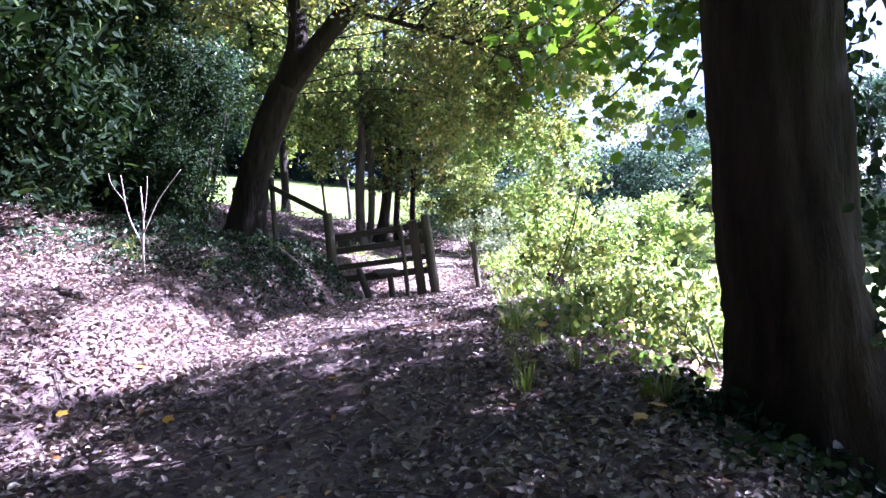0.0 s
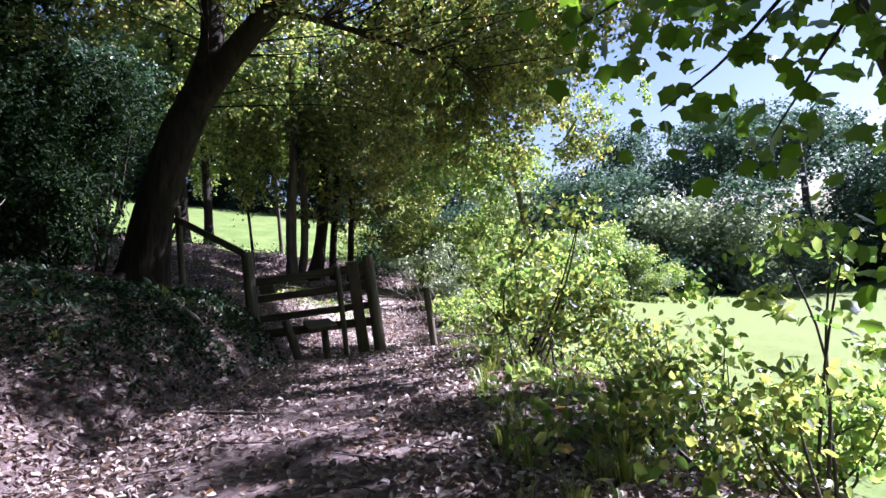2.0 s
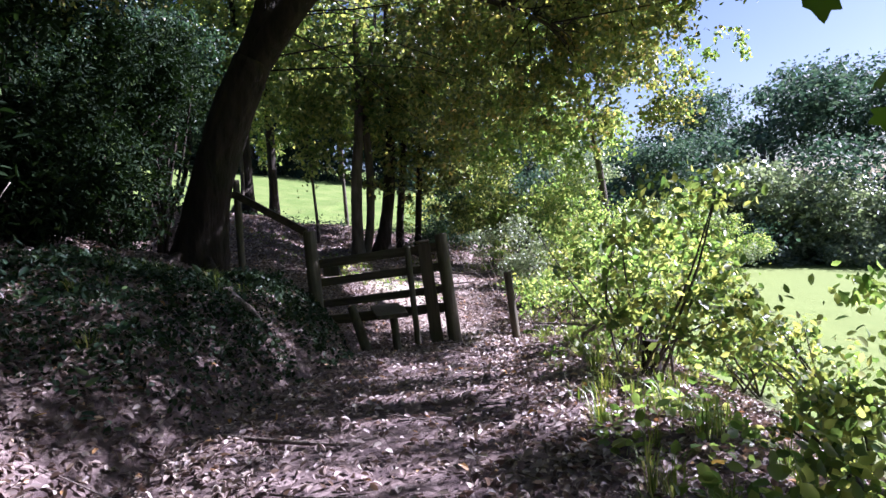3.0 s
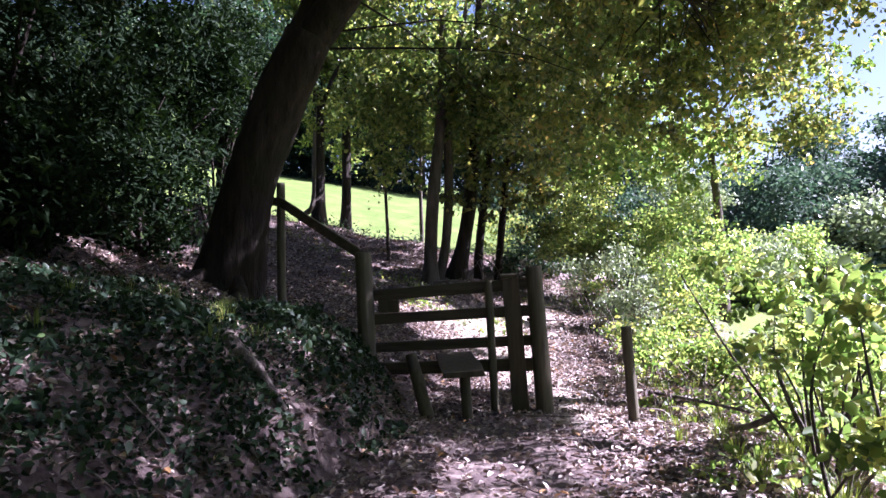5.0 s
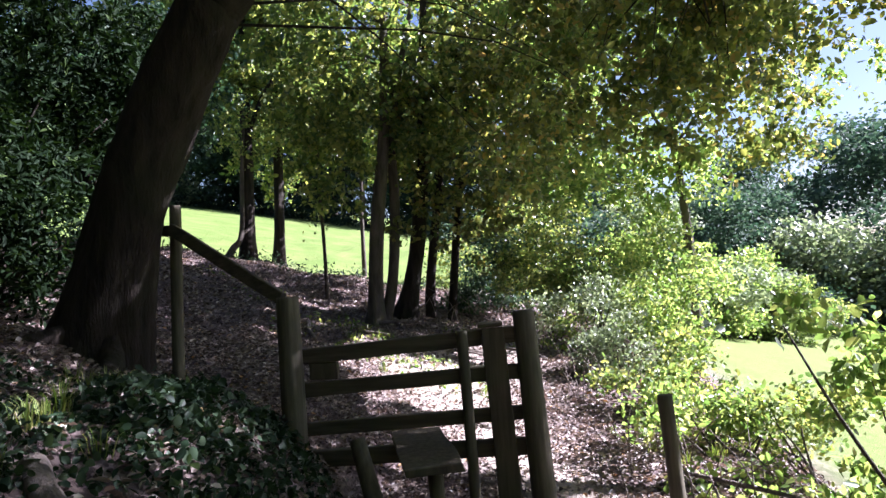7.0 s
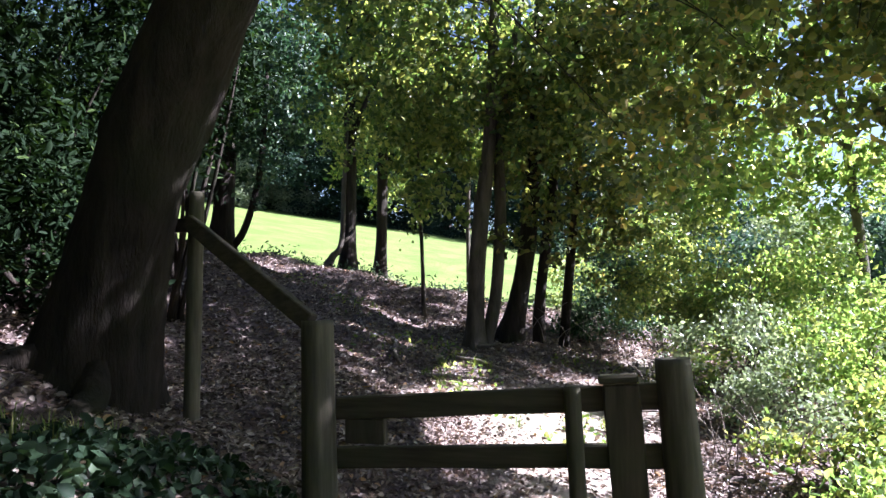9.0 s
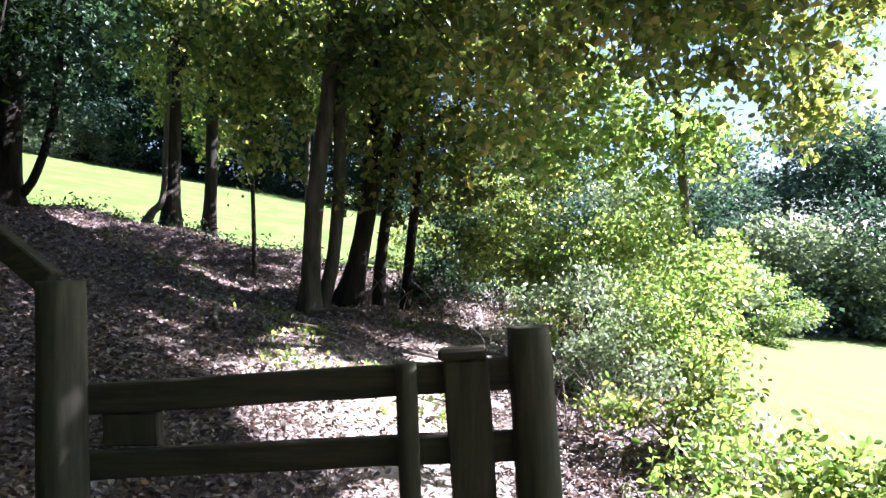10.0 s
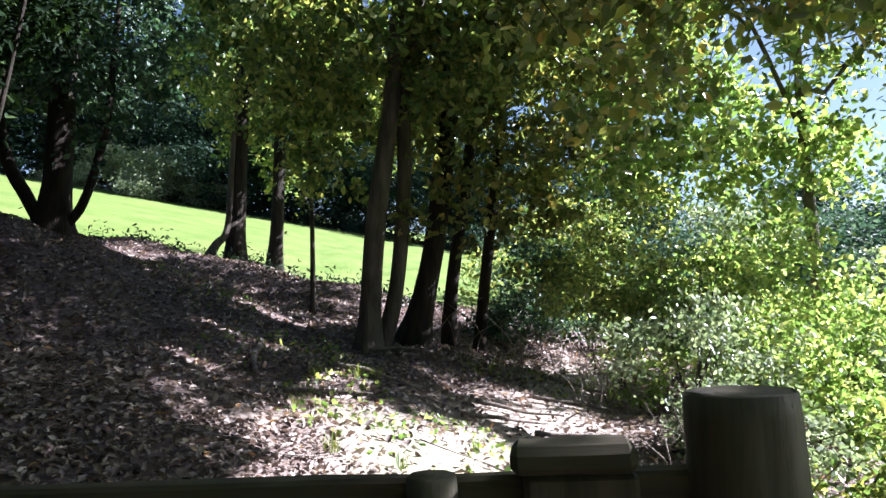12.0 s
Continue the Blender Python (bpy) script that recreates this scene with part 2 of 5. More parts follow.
def fill_mesh(name, co, faces, mat, smooth_shade=False):
    """A mesh from arrays: co (n, 3), faces (m, k)."""
    me = bpy.data.meshes.new(name)
    m, k = faces.shape
    me.vertices.add(len(co))
    me.vertices.foreach_set("co", np.ascontiguousarray(co, dtype=np.float32).ravel())
    me.loops.add(m * k)
    me.loops.foreach_set("vertex_index", np.ascontiguousarray(faces, dtype=np.int32).ravel())
    me.polygons.add(m)
    me.polygons.foreach_set("loop_start", np.arange(0, m * k, k, dtype=np.int32))
    me.update(calc_edges=True)
    me.materials.append(mat)
    if smooth_shade:
        me.polygons.foreach_set("use_smooth", np.ones(m, dtype=bool))
    return me


def build_ground():
    xs, ys = steps(-6, 5, 0.11, 320, 1.13), steps(-2, 20, 0.11, 320, 1.13)
    X, Y = np.meshgrid(xs, ys)
    Z = height(X, Y)
    nx, ny = len(xs), len(ys)
    i = np.arange(nx * ny).reshape(ny, nx)
    faces = np.stack([i[:-1, :-1], i[:-1, 1:], i[1:, 1:], i[1:, :-1]], -1).reshape(-1, 4)
    me = fill_mesh("ground", np.stack([X, Y, Z], -1).reshape(-1, 3), faces, GROUND, True)
    at = me.attributes.new("grass", "FLOAT", "POINT")
    at.data.foreach_set("value", grassy(X, Y).astype(np.float32).ravel())
    at = me.attributes.new("pale_meadow", "FLOAT", "POINT")
    at.data.foreach_set("value", smooth(2.0, 5.0, X - 0.1 * np.maximum(Y - 20, 0)).astype(np.float32).ravel())
    at = me.attributes.new("worn", "FLOAT", "POINT")
    at.data.foreach_set("value", worn(X, Y).astype(np.float32).ravel())
    tagged(new("ground", me), "leaf-strewn earth path between a bank and grassy meadows", "ground", kind="structure")


build_ground()


# ---- builders ----
def thing(name, label, category, at=(0, 0, 0), group=""):
    e = new(name)
    e.empty_display_size = 0.2
    e.location = at
    return tagged(e, label, category, group)


def part(name, data, mat, parent, label=""):
    """Links a bmesh or a mesh as one part under its thing; its points are in world metres."""
    if isinstance(data, bmesh.types.BMesh):
        me = bpy.data.meshes.new(name)
        data.to_mesh(me)
        data.free()
        me.materials.append(mat)
    else:
        me = data
    root = parent
    off = Vector()
    while root:
        off += root.location
        root = root.parent
    me.transform(Matrix.Translation(-off))
    ob = new(name, me)
    ob.parent = parent
    return tagged(ob, label)


def spline(points, n):
    """Catmull-Rom through rows of (x, y, z, radius)."""
    p = np.array(points, float)
    p = np.vstack([2 * p[0] - p[1], p, 2 * p[-1] - p[-2]])
    out = []
    for i in range(1, len(p) - 2):
        for s in np.linspace(0, 1, n, endpoint=False):
            a, b, c, d = p[i - 1:i + 3]
            out.append(0.5 * (2 * b + (c - a) * s + (2 * a - 5 * b + 4 * c - d) * s * s + (3 * b - a - 3 * c + d) * s ** 3))
    out.append(p[-2])
    return np.array(out)


def tube_arrays(points, sides=10, n=5, rough=0.06, lobes=0, seed=0, flare=0.0):
    """A limb: verts and faces of a tapered, slightly lumpy tube, closed at its ends."""
    r = np.random.default_rng(seed)
    s = spline(points, n)
    co, rad = s[:, :3], np.maximum(s[:, 3], 0.001)
    t = np.gradient(co, axis=0)
    t /= np.linalg.norm(t, axis=1)[:, None] + 1e-9
    ref = np.array([1.0, 0.0, 0.0]) if abs(t[0][0]) < 0.8 else np.array([0.0, 1.0, 0.0])
    u = np.cross(t, ref)
    u /= np.linalg.norm(u, axis=1)[:, None] + 1e-9
    v = np.cross(t, u)
    ang = np.linspace(0, 2 * np.pi, sides, endpoint=False)
    phase = r.uniform(0, 6.28, 4)
    k = np.arange(len(co))[:, None]
    lump = 1 + rough * (np.sin(2 * ang + phase[0] + k * 0.35) + 0.7 * np.sin(3 * ang + phase[1] - k * 0.5) + 0.6 * r.normal(0, 1, (len(co), sides)) * 0.6)
    if sides > 14:
        lump = lump + 0.022 * np.sin(9 * ang + phase[3] + k * 0.12) + 0.018 * np.sin(14 * ang + phase[0] - k * 0.2)
    if flare:
        along = np.exp(-k / max(1, n * 0.55))
        lump = lump * (1 + flare * along * (0.6 + 0.5 * np.sin(5 * ang + phase[2])))
    ring = co[:, None] + (rad[:, None] * lump)[..., None] * (u[:, None] * np.cos(ang)[None, :, None] + v[:, None] * np.sin(ang)[None, :, None])
    m = len(co)
    i = np.arange(m * sides).reshape(m, sides)
    j = np.roll(i, -1, axis=1)
    f = np.stack([i[:-1], j[:-1], j[1:], i[1:]], -1).reshape(-1, 4)
    verts = np.vstack([ring.reshape(-1, 3), co[0], co[-1]])
    a, b = m * sides, m * sides + 1
    caps = np.vstack([np.stack([j[0], i[0], np.full(sides, a), np.full(sides, a)], -1), np.stack([i[-1], j[-1], np.full(sides, b), np.full(sides, b)], -1)])
    return verts, f, caps


def tube_mesh(name, limbs, mat, sides=10, n=5, rough=0.06, flare=0.0, seed=0):
    """One mesh of one or several tubes."""
    V, Q, T, base = [], [], [], 0
    for k, pts in enumerate(limbs):
        v, f, c = tube_arrays(pts, sides, n, rough, 0, seed + k, flare if k == 0 else 0)
        V.append(v), Q.append(f + base), T.append(c[:, :3] + base)
        base += len(v)
    V, Q, T = np.vstack(V), np.vstack(Q), np.vstack(T)
    tri = np.vstack([Q[:, [0, 1, 2]], Q[:, [0, 2, 3]], T])
    return fill_mesh(name, V, tri, mat, True)


def unit(v):
    return v / (np.linalg.norm(v, axis=-1, keepdims=True) + 1e-9)


def leaf_mesh(name, at, length, mat, width=0.55, flat=0.8, fold=0.18, fine=False, vary=0.35, seed=0, hang=0.0, normals=None):
    """Leaves as folded blades, one island each."""
    r = np.random.default_rng(seed)
    n = len(at)
    up = np.array([0, 0, flat]) if normals is None else normals * flat
    nor = unit(r.normal(0, 0.6, (n, 3)) + up)
    a = r.normal(0, 1, (n, 3)) + np.array([0, 0, -hang])
    a = unit(a - nor * np.sum(a * nor, 1)[:, None])
    b = np.cross(nor, a)
    L = (length * (1 + vary * r.uniform(-1, 1, n)))[:, None]
    W = L * width * 0.5
    base, tip = at - a * L * 0.5, at + a * L * 0.5 - nor * L * 0.08
    if fine:
        rise = nor * fold * W
        v = np.stack([base, at - a * L * 0.22 + b * W * 0.85 + rise, at + a * L * 0.16 + b * W * 0.8 + rise, tip,
                      at + a * L * 0.16 - b * W * 0.8 + rise, at - a * L * 0.22 - b * W * 0.85 + rise], 1).reshape(-1, 3)
        k = np.arange(n)[:, None] * 6
        f = np.stack([k + [0, 1, 2, 3], k + [0, 3, 4, 5]], 1).reshape(-1, 4)
    else:
        rise = nor * fold * W
        v = np.stack([base, at + b * W + rise, tip, at - b * W + rise], 1).reshape(-1, 3)
        k = np.arange(n)[:, None] * 4
        f = np.stack([k + [0, 1, 2], k + [0, 2, 3]], 1).reshape(-1, 3)
    return fill_mesh(name, v, f, mat)


SUN_GAPS = [(-1.2, 13.1, 0.8, 1.0), (-2.0, 13.0, 0.6, 0.6), (-1.8, 12.1, 0.4, 0.45), (0.9, 9.5, 0.45, 0.9), (-0.5, 11.4, 0.5, 0.5), (-0.3, 5.3, 0.5, 0.15), (-0.6, 4.4, 0.6, 0.1), (0.4, 4.75, 0.4, 0.11), (-0.9, 2.7, 0.6, 0.12), (1.25, 2.8, 0.25, 0.12), (0.0, 6.8, 0.6, 0.12), (-0.3, 7.5, 0.5, 0.1), (0.5, 8.4, 0.3, 0.2), (-2.1, 13.8, 0.55, 0.5), (-2.6, 14.6, 0.35, 0.25), (-4.5, 15.5, 0.8, 0.1), (-5.0, 17.0, 0.9, 0.12), (-4.2, 14.5, 0.5, 0.08), (-1.2, 4.9, 0.3, 0.12), (-1.9, 4.2, 0.7, 0.9), (-0.3, 6.2, 0.35, 0.1), (-0.2, 8.1, 0.3, 0.25), (-0.3, 15.2, 0.9, 0.4)]
HEDGE_GAPS = [(0.6, 15.1, 1.0, 0.7), (1.5, 17.0, 1.1, 0.9), (0.9, 11.5, 0.8, 0.9), (1.0, 8.3, 0.8, 0.9), (0.9, 6.5, 0.7, 0.8), (-0.4, 13.6, 0.6, 0.6), (-1.2, 16.0, 1.1, 0.6), (0.2, 17.4, 1.2, 0.8)]


def in_sun_gap(c):
    """Which points lie on a shaft of sun that reaches one of the open places on the ground."""
    drop = (c[:, 2] - 0.2) / TO_SUN.z
    gx, gy = c[:, 0] - drop * TO_SUN.x, c[:, 1] - drop * TO_SUN.y
    hit = np.zeros(len(c), bool)
    for x, y, rx, ry in SUN_GAPS:
        hit |= (((gx - x) / rx) ** 2 + ((gy - y) / ry) ** 2 < 1) & (c[:, 2] > 0.5)
    for x, y, rx, ry in HEDGE_GAPS:
        hit |= (((gx - x) / rx) ** 2 + ((gy - y) / ry) ** 2 < 1) & (c[:, 2] > 3.7) & (np.sin(c[:, 0] * 9) + np.sin(c[:, 1] * 8) < 1.0)
    return hit


def clump_points(blobs, clumps, per, spread, seed, hollow=0.45, floor=None, droop=0.0):
    """Points of leaves in clumps that fill ellipsoids (centre, radii), thicker towards the outside. With droop the leaves of a clump sit along hanging sprays. Returns points and clump centres."""
    r = np.random.default_rng(seed)
    vol = np.array([b[1][0] * b[1][1] * b[1][2] for b in blobs])
    pick = r.choice(len(blobs), clumps, p=vol / vol.sum())
    d = unit(r.normal(0, 1, (clumps, 3)))
    rad = r.uniform(hollow ** 3, 1, clumps) ** (1 / 3) * r.uniform(0.82, 1.1, clumps)
    c = np.array([blobs[i][0] for i in pick]) + d * rad[:, None] * np.array([blobs[i][1] for i in pick])
    if droop:
        c = c[~in_sun_gap(c)]
    size = spread * r.uniform(0.5, 1.35, len(c))
    if droop:
        sprays = 4
        way = r.normal(0, 1, (len(c), sprays, 3)) * np.array([1, 1, 0.5]) - np.array([0, 0, droop])
        way = unit(way) * size[:, None, None] * r.uniform(1.4, 2.6, (len(c), sprays, 1))
        k = r.integers(0, sprays, (len(c), per))
        along = r.uniform(0, 1, (len(c), per, 1)) ** 0.8
        p = c[:, None] + way[np.arange(len(c))[:, None], k] * along
        p = p - np.array([0, 0, 0.35]) * along ** 2 * size[:, None, None]
        p = (p + r.normal(0, 0.26, p.shape) * size[:, None, None]).reshape(-1, 3)
    else:
        p = np.repeat(c, per, 0) + r.normal(0, 1, (len(c) * per, 3)) * np.repeat(size, per)[:, None] * np.array([1, 1, 0.6])
    p = p[~in_sun_gap(p)]
    if floor is not None:
        p = p[p[:, 2] > height(p[:, 0], p[:, 1]) + floor]
    return p, c


def twig_limbs(start, centres, count, radius, seed, sag=0.15):
    """Thin branches that run from points on the limbs out to the clumps."""
    r = np.random.default_rng(seed)
    out = []
    start = np.array(start, float)
    used = np.zeros(len(start))
    for c in centres[r.permutation(len(centres))[:count]]:
        k = np.argmin(np.linalg.norm(start - c, axis=1) + 0.5 * used + 2.0 * np.maximum(0, c[2] - start[:, 2] - 0.2) + r.uniform(0, 0.5, len(start)))
        used[k] += 1
        s = start[k]
        far = np.linalg.norm(c - s)
        mid = s + (c - s) * 0.5 + r.normal(0, 0.1 * far, 3) + np.array([0, 0, sag * far])
        out.append([(*s, radius * min(1, far / 2)), (*mid, radius * 0.5 * min(1, far / 2)), (*c, radius * 0.15)])
    return out


def tree(label, trunk, limbs, blobs, clumps, per, spread, leaf, leaf_mat, bark, name="tree", sides=16, flare=0.35, twigs=60, seed=1, group="", fine=True, flat=0.3, hang=0.7, width=0.66):
    """A tree: a trunk and limbs as rows of (x, y, z, radius), and a crown of leaf clumps on thin branches."""
    t = thing(name, label, "tree", trunk[0][:3], group)
    part("trunk", tube_mesh("trunk", [trunk], bark, sides, 7, 0.045, flare, seed), bark, t)
    ends = []
    for k, l in enumerate(limbs):
        part("limb", tube_mesh("limb", [l], bark, 10, 6, 0.05, 0, seed + 3 + k), bark, t)
        ends += [p[:3] for p in spline(l, 4)[3:]]
    ends += [p[:3] for p in spline(trunk, 4)[-4:]]
    p, c = clump_points(blobs, clumps, per, spread, seed + 50, droop=0.7)
    if twigs:
        tagged(part("branchwork", tube_mesh("branchwork", twig_limbs(ends, c, twigs, 0.014, seed), bark, 5, 3, 0.04), bark, t), kind="stuff")
    part("crown", leaf_mesh("crown", p, leaf, leaf_mat, width=width, seed=seed, fine=fine, flat=flat, hang=hang), leaf_mat, t)
    return t


def shrub(label, at, blobs, clumps, per, spread, leaf, leaf_mat, stems=7, tall=1.0, bark=None, seed=1, name="shrub", group="", fine=True, flat=0.25, width=0.6, radius=0.012):
    """A shrub: thin stems from one stool, and leaf clumps."""
    bark = bark or BARK_GREY
    z = float(height(at[0], at[1]))
    t = thing(name, label, "shrub", (at[0], at[1], z), group)
    rb = np.random.default_rng(seed + 700)
    if name == "shrub":
        blobs = [(np.array(c) + rb.uniform(-0.75, 0.75, 3) * q, np.array(q) * rb.uniform(0.28, 0.58, 3)) for c, q in blobs for _ in range(7)]
    p, c = clump_points(blobs, clumps, per, spread, seed, 0.45, 0.02, 0.8 if name == "evergreen_shrub" else 0.0)
    r = np.random.default_rng(seed + 9)
    for k in range(stems):
        end = c[r.integers(len(c))]
        s = np.array([at[0] + r.normal(0, 0.08), at[1] + r.normal(0, 0.08), z - 0.05])
        mid = s * 0.45 + end * 0.55 + r.normal(0, 0.06, 3)
        part("stem", tube_mesh("stem", [[(*s, radius), (*mid, radius * 0.7), (*end, radius * 0.3)]], bark, 6, 4, 0.05, 0, seed + k), bark, t)
    part("foliage", leaf_mesh("foliage", p, leaf, leaf_mat, width=width, seed=seed, fine=fine, flat=flat, hang=0.2), leaf_mat, t)
    return t


def box_bm(size, m, bevel=0.006):
    bm = bmesh.new()
    bmesh.ops.create_cube(bm, size=1)
    bmesh.ops.scale(bm, vec=size, verts=bm.verts)
    bmesh.ops.bevel(bm, geom=bm.edges[:], offset=bevel, segments=2, affect="EDGES", profile=0.6)
    bmesh.ops.transform(bm, matrix=m, verts=bm.verts)
    return bm


def board_between(a, b, wide, thick, seed=0, bevel=0.006):
    """A sawn board from a to b; wide is its upright face, thick its depth, with slightly uneven edges."""
    a, b = Vector(a), Vector(b)
    r = random.Random(seed)
    d = (b - a)
    n = max(1, int(d.length / 0.2))
    bm = bmesh.new()
    bmesh.ops.create_cube(bm, size=1)
    bmesh.ops.scale(bm, vec=(d.length, thick, wide), verts=bm.verts)
    bmesh.ops.subdivide_edges(bm, edges=[e for e in bm.edges if abs((e.verts[0].co - e.verts[1].co).x) > d.length * 0.9], cuts=n)
    for v in bm.verts:
        v.co.z += r.uniform(-1, 1) * wide * 0.025
        v.co.y += r.uniform(-1, 1) * thick * 0.04
    bmesh.ops.bevel(bm, geom=[e for e in bm.edges if e.is_manifold and e.calc_face_angle(0) > 1], offset=bevel, segments=1, affect="EDGES")
    x = d.normalized()
    flat = Vector((0, 1, 0)) if abs(x.y) < 0.9 else Vector((1, 0, 0))
    z = x.cross(flat).normalized()
    y = z.cross(x)
    m = Matrix(((x.x, y.x, z.x, 0), (x.y, y.y, z.y, 0), (x.z, y.z, z.z, 0), (0, 0, 0, 1)))
    bmesh.ops.transform(bm, matrix=Matrix.Translation((a + b) / 2) @ m, verts=bm.verts)
    return bm


def round_post(a, b, r0, r1, seed=0):
    """A turned round post with a chamfered, slightly domed top."""
    a, b = np.array(a, float), np.array(b, float)
    d = b - a
    L = np.linalg.norm(d)
    rows = [(*(a + d * s), r0 + (r1 - r0) * s) for s in (0, 0.25, 0.5, 0.75, 1 - 0.016 / L)]
    rows += [(*(a + d * (1 - 0.004 / L)), r1 - 0.006), (*b, r1 - 0.02)]
    v, q, c = tube_arrays(rows, 24, 3, 0.012, 0, seed)
    tri = np.vstack([q[:, [0, 1, 2]], q[:, [0, 2, 3]], c[:, :3]])
    return fill_mesh("post", v, tri, TIMBER_ROUND, True)


# ---- stile and fence ----
def build_stile():
    t = thing("step_stile", "weathered timber step stile with round posts and dog gate", "stile", (-0.75, 10.1, float(height(-0.75, 10.1))))
    part("post", round_post((0.03, 10.09, -0.25), (-0.045, 10.12, 1.228), 0.078, 0.07, 1), TIMBER_ROUND, t)
    part("post", round_post((-1.545, 10.06, 0.0), (-1.56, 10.09, 1.40), 0.08, 0.073, 2), TIMBER_ROUND, t)
    for k, (l, r, w) in enumerate(((1.012, 1.094, 0.1), (0.795, 0.86, 0.094), (0.54, 0.598, 0.088), (0.35, 0.385, 0.11))):
        part("rail", board_between((-1.55, 10.14, l), (-0.03, 10.14, r), w, 0.042, k), TIMBER_RAIL, t)
    part("block", board_between((-1.36, 10.15, 0.86), (-1.36, 10.15, 0.97), 0.19, 0.04, 8), TIMBER, t, "short packing board between two rails")
    part("upright", round_post((-0.41, 10.09, -0.15), (-0.44, 10.1, 1.122), 0.036, 0.034, 3), TIMBER, t, "slim round upright")
    g = part("dog_gate", board_between((-0.19, 10.09, -0.03), (-0.248, 10.1, 1.14), 0.145, 0.036, 9), TIMBER, t, "wide sliding upright board")
    part("cap", board_between((-0.335, 10.1, 1.158), (-0.178, 10.1, 1.166), 0.036, 0.075, 10, 0.01), TIMBER_RAIL, g, "worn wooden cap block")
    s = part("step", board_between((-0.82, 10.42, 0.43), (-0.6, 9.6, 0.40), 0.05, 0.34, 11), TIMBER, t, "worn plank step through the rails")
    part("step_leg", round_post((-0.6, 9.74, -0.1), (-0.62, 9.74, 0.38), 0.045, 0.045, 5), TIMBER, t)
    part("step_leg", round_post((-0.94, 9.82, -0.1), (-1.13, 10.0, 0.5), 0.06, 0.05, 6), TIMBER, t)


def build_fence():
    t = thing("fence", "dark timber fence with sloping rail up a bank", "fence", (-2.58, 10.62, float(height(-2.58, 10.62))))
    part("post", round_post((-2.6, 10.62, 0.6), (-2.56, 10.62, 2.12), 0.045, 0.042, 12), TIMBER, t)
    part("rail", board_between((-2.58, 10.57, 1.96), (-1.6, 10.1, 1.40), 0.085, 0.05, 13), TIMBER_RAIL, t, "sloping sawn rail")
    part("rail", board_between((-3.35, 10.95, 2.0), (-2.57, 10.66, 1.95), 0.08, 0.045, 14), TIMBER_RAIL, t)


def build_stake():
    z = float(height(0.7, 9.5))
    t = thing("fence_stake", "short leaning round timber stake beside the path", "post", (0.7, 9.5, z))
    part("post", round_post((0.72, 9.5, z - 0.3), (0.67, 9.55, 0.77), 0.043, 0.04, 21), TIMBER_ROUND, t)


build_stile()
build_fence()
build_stake()

# ---- trees ----
def gz(x, y):
    return float(height(x, y))


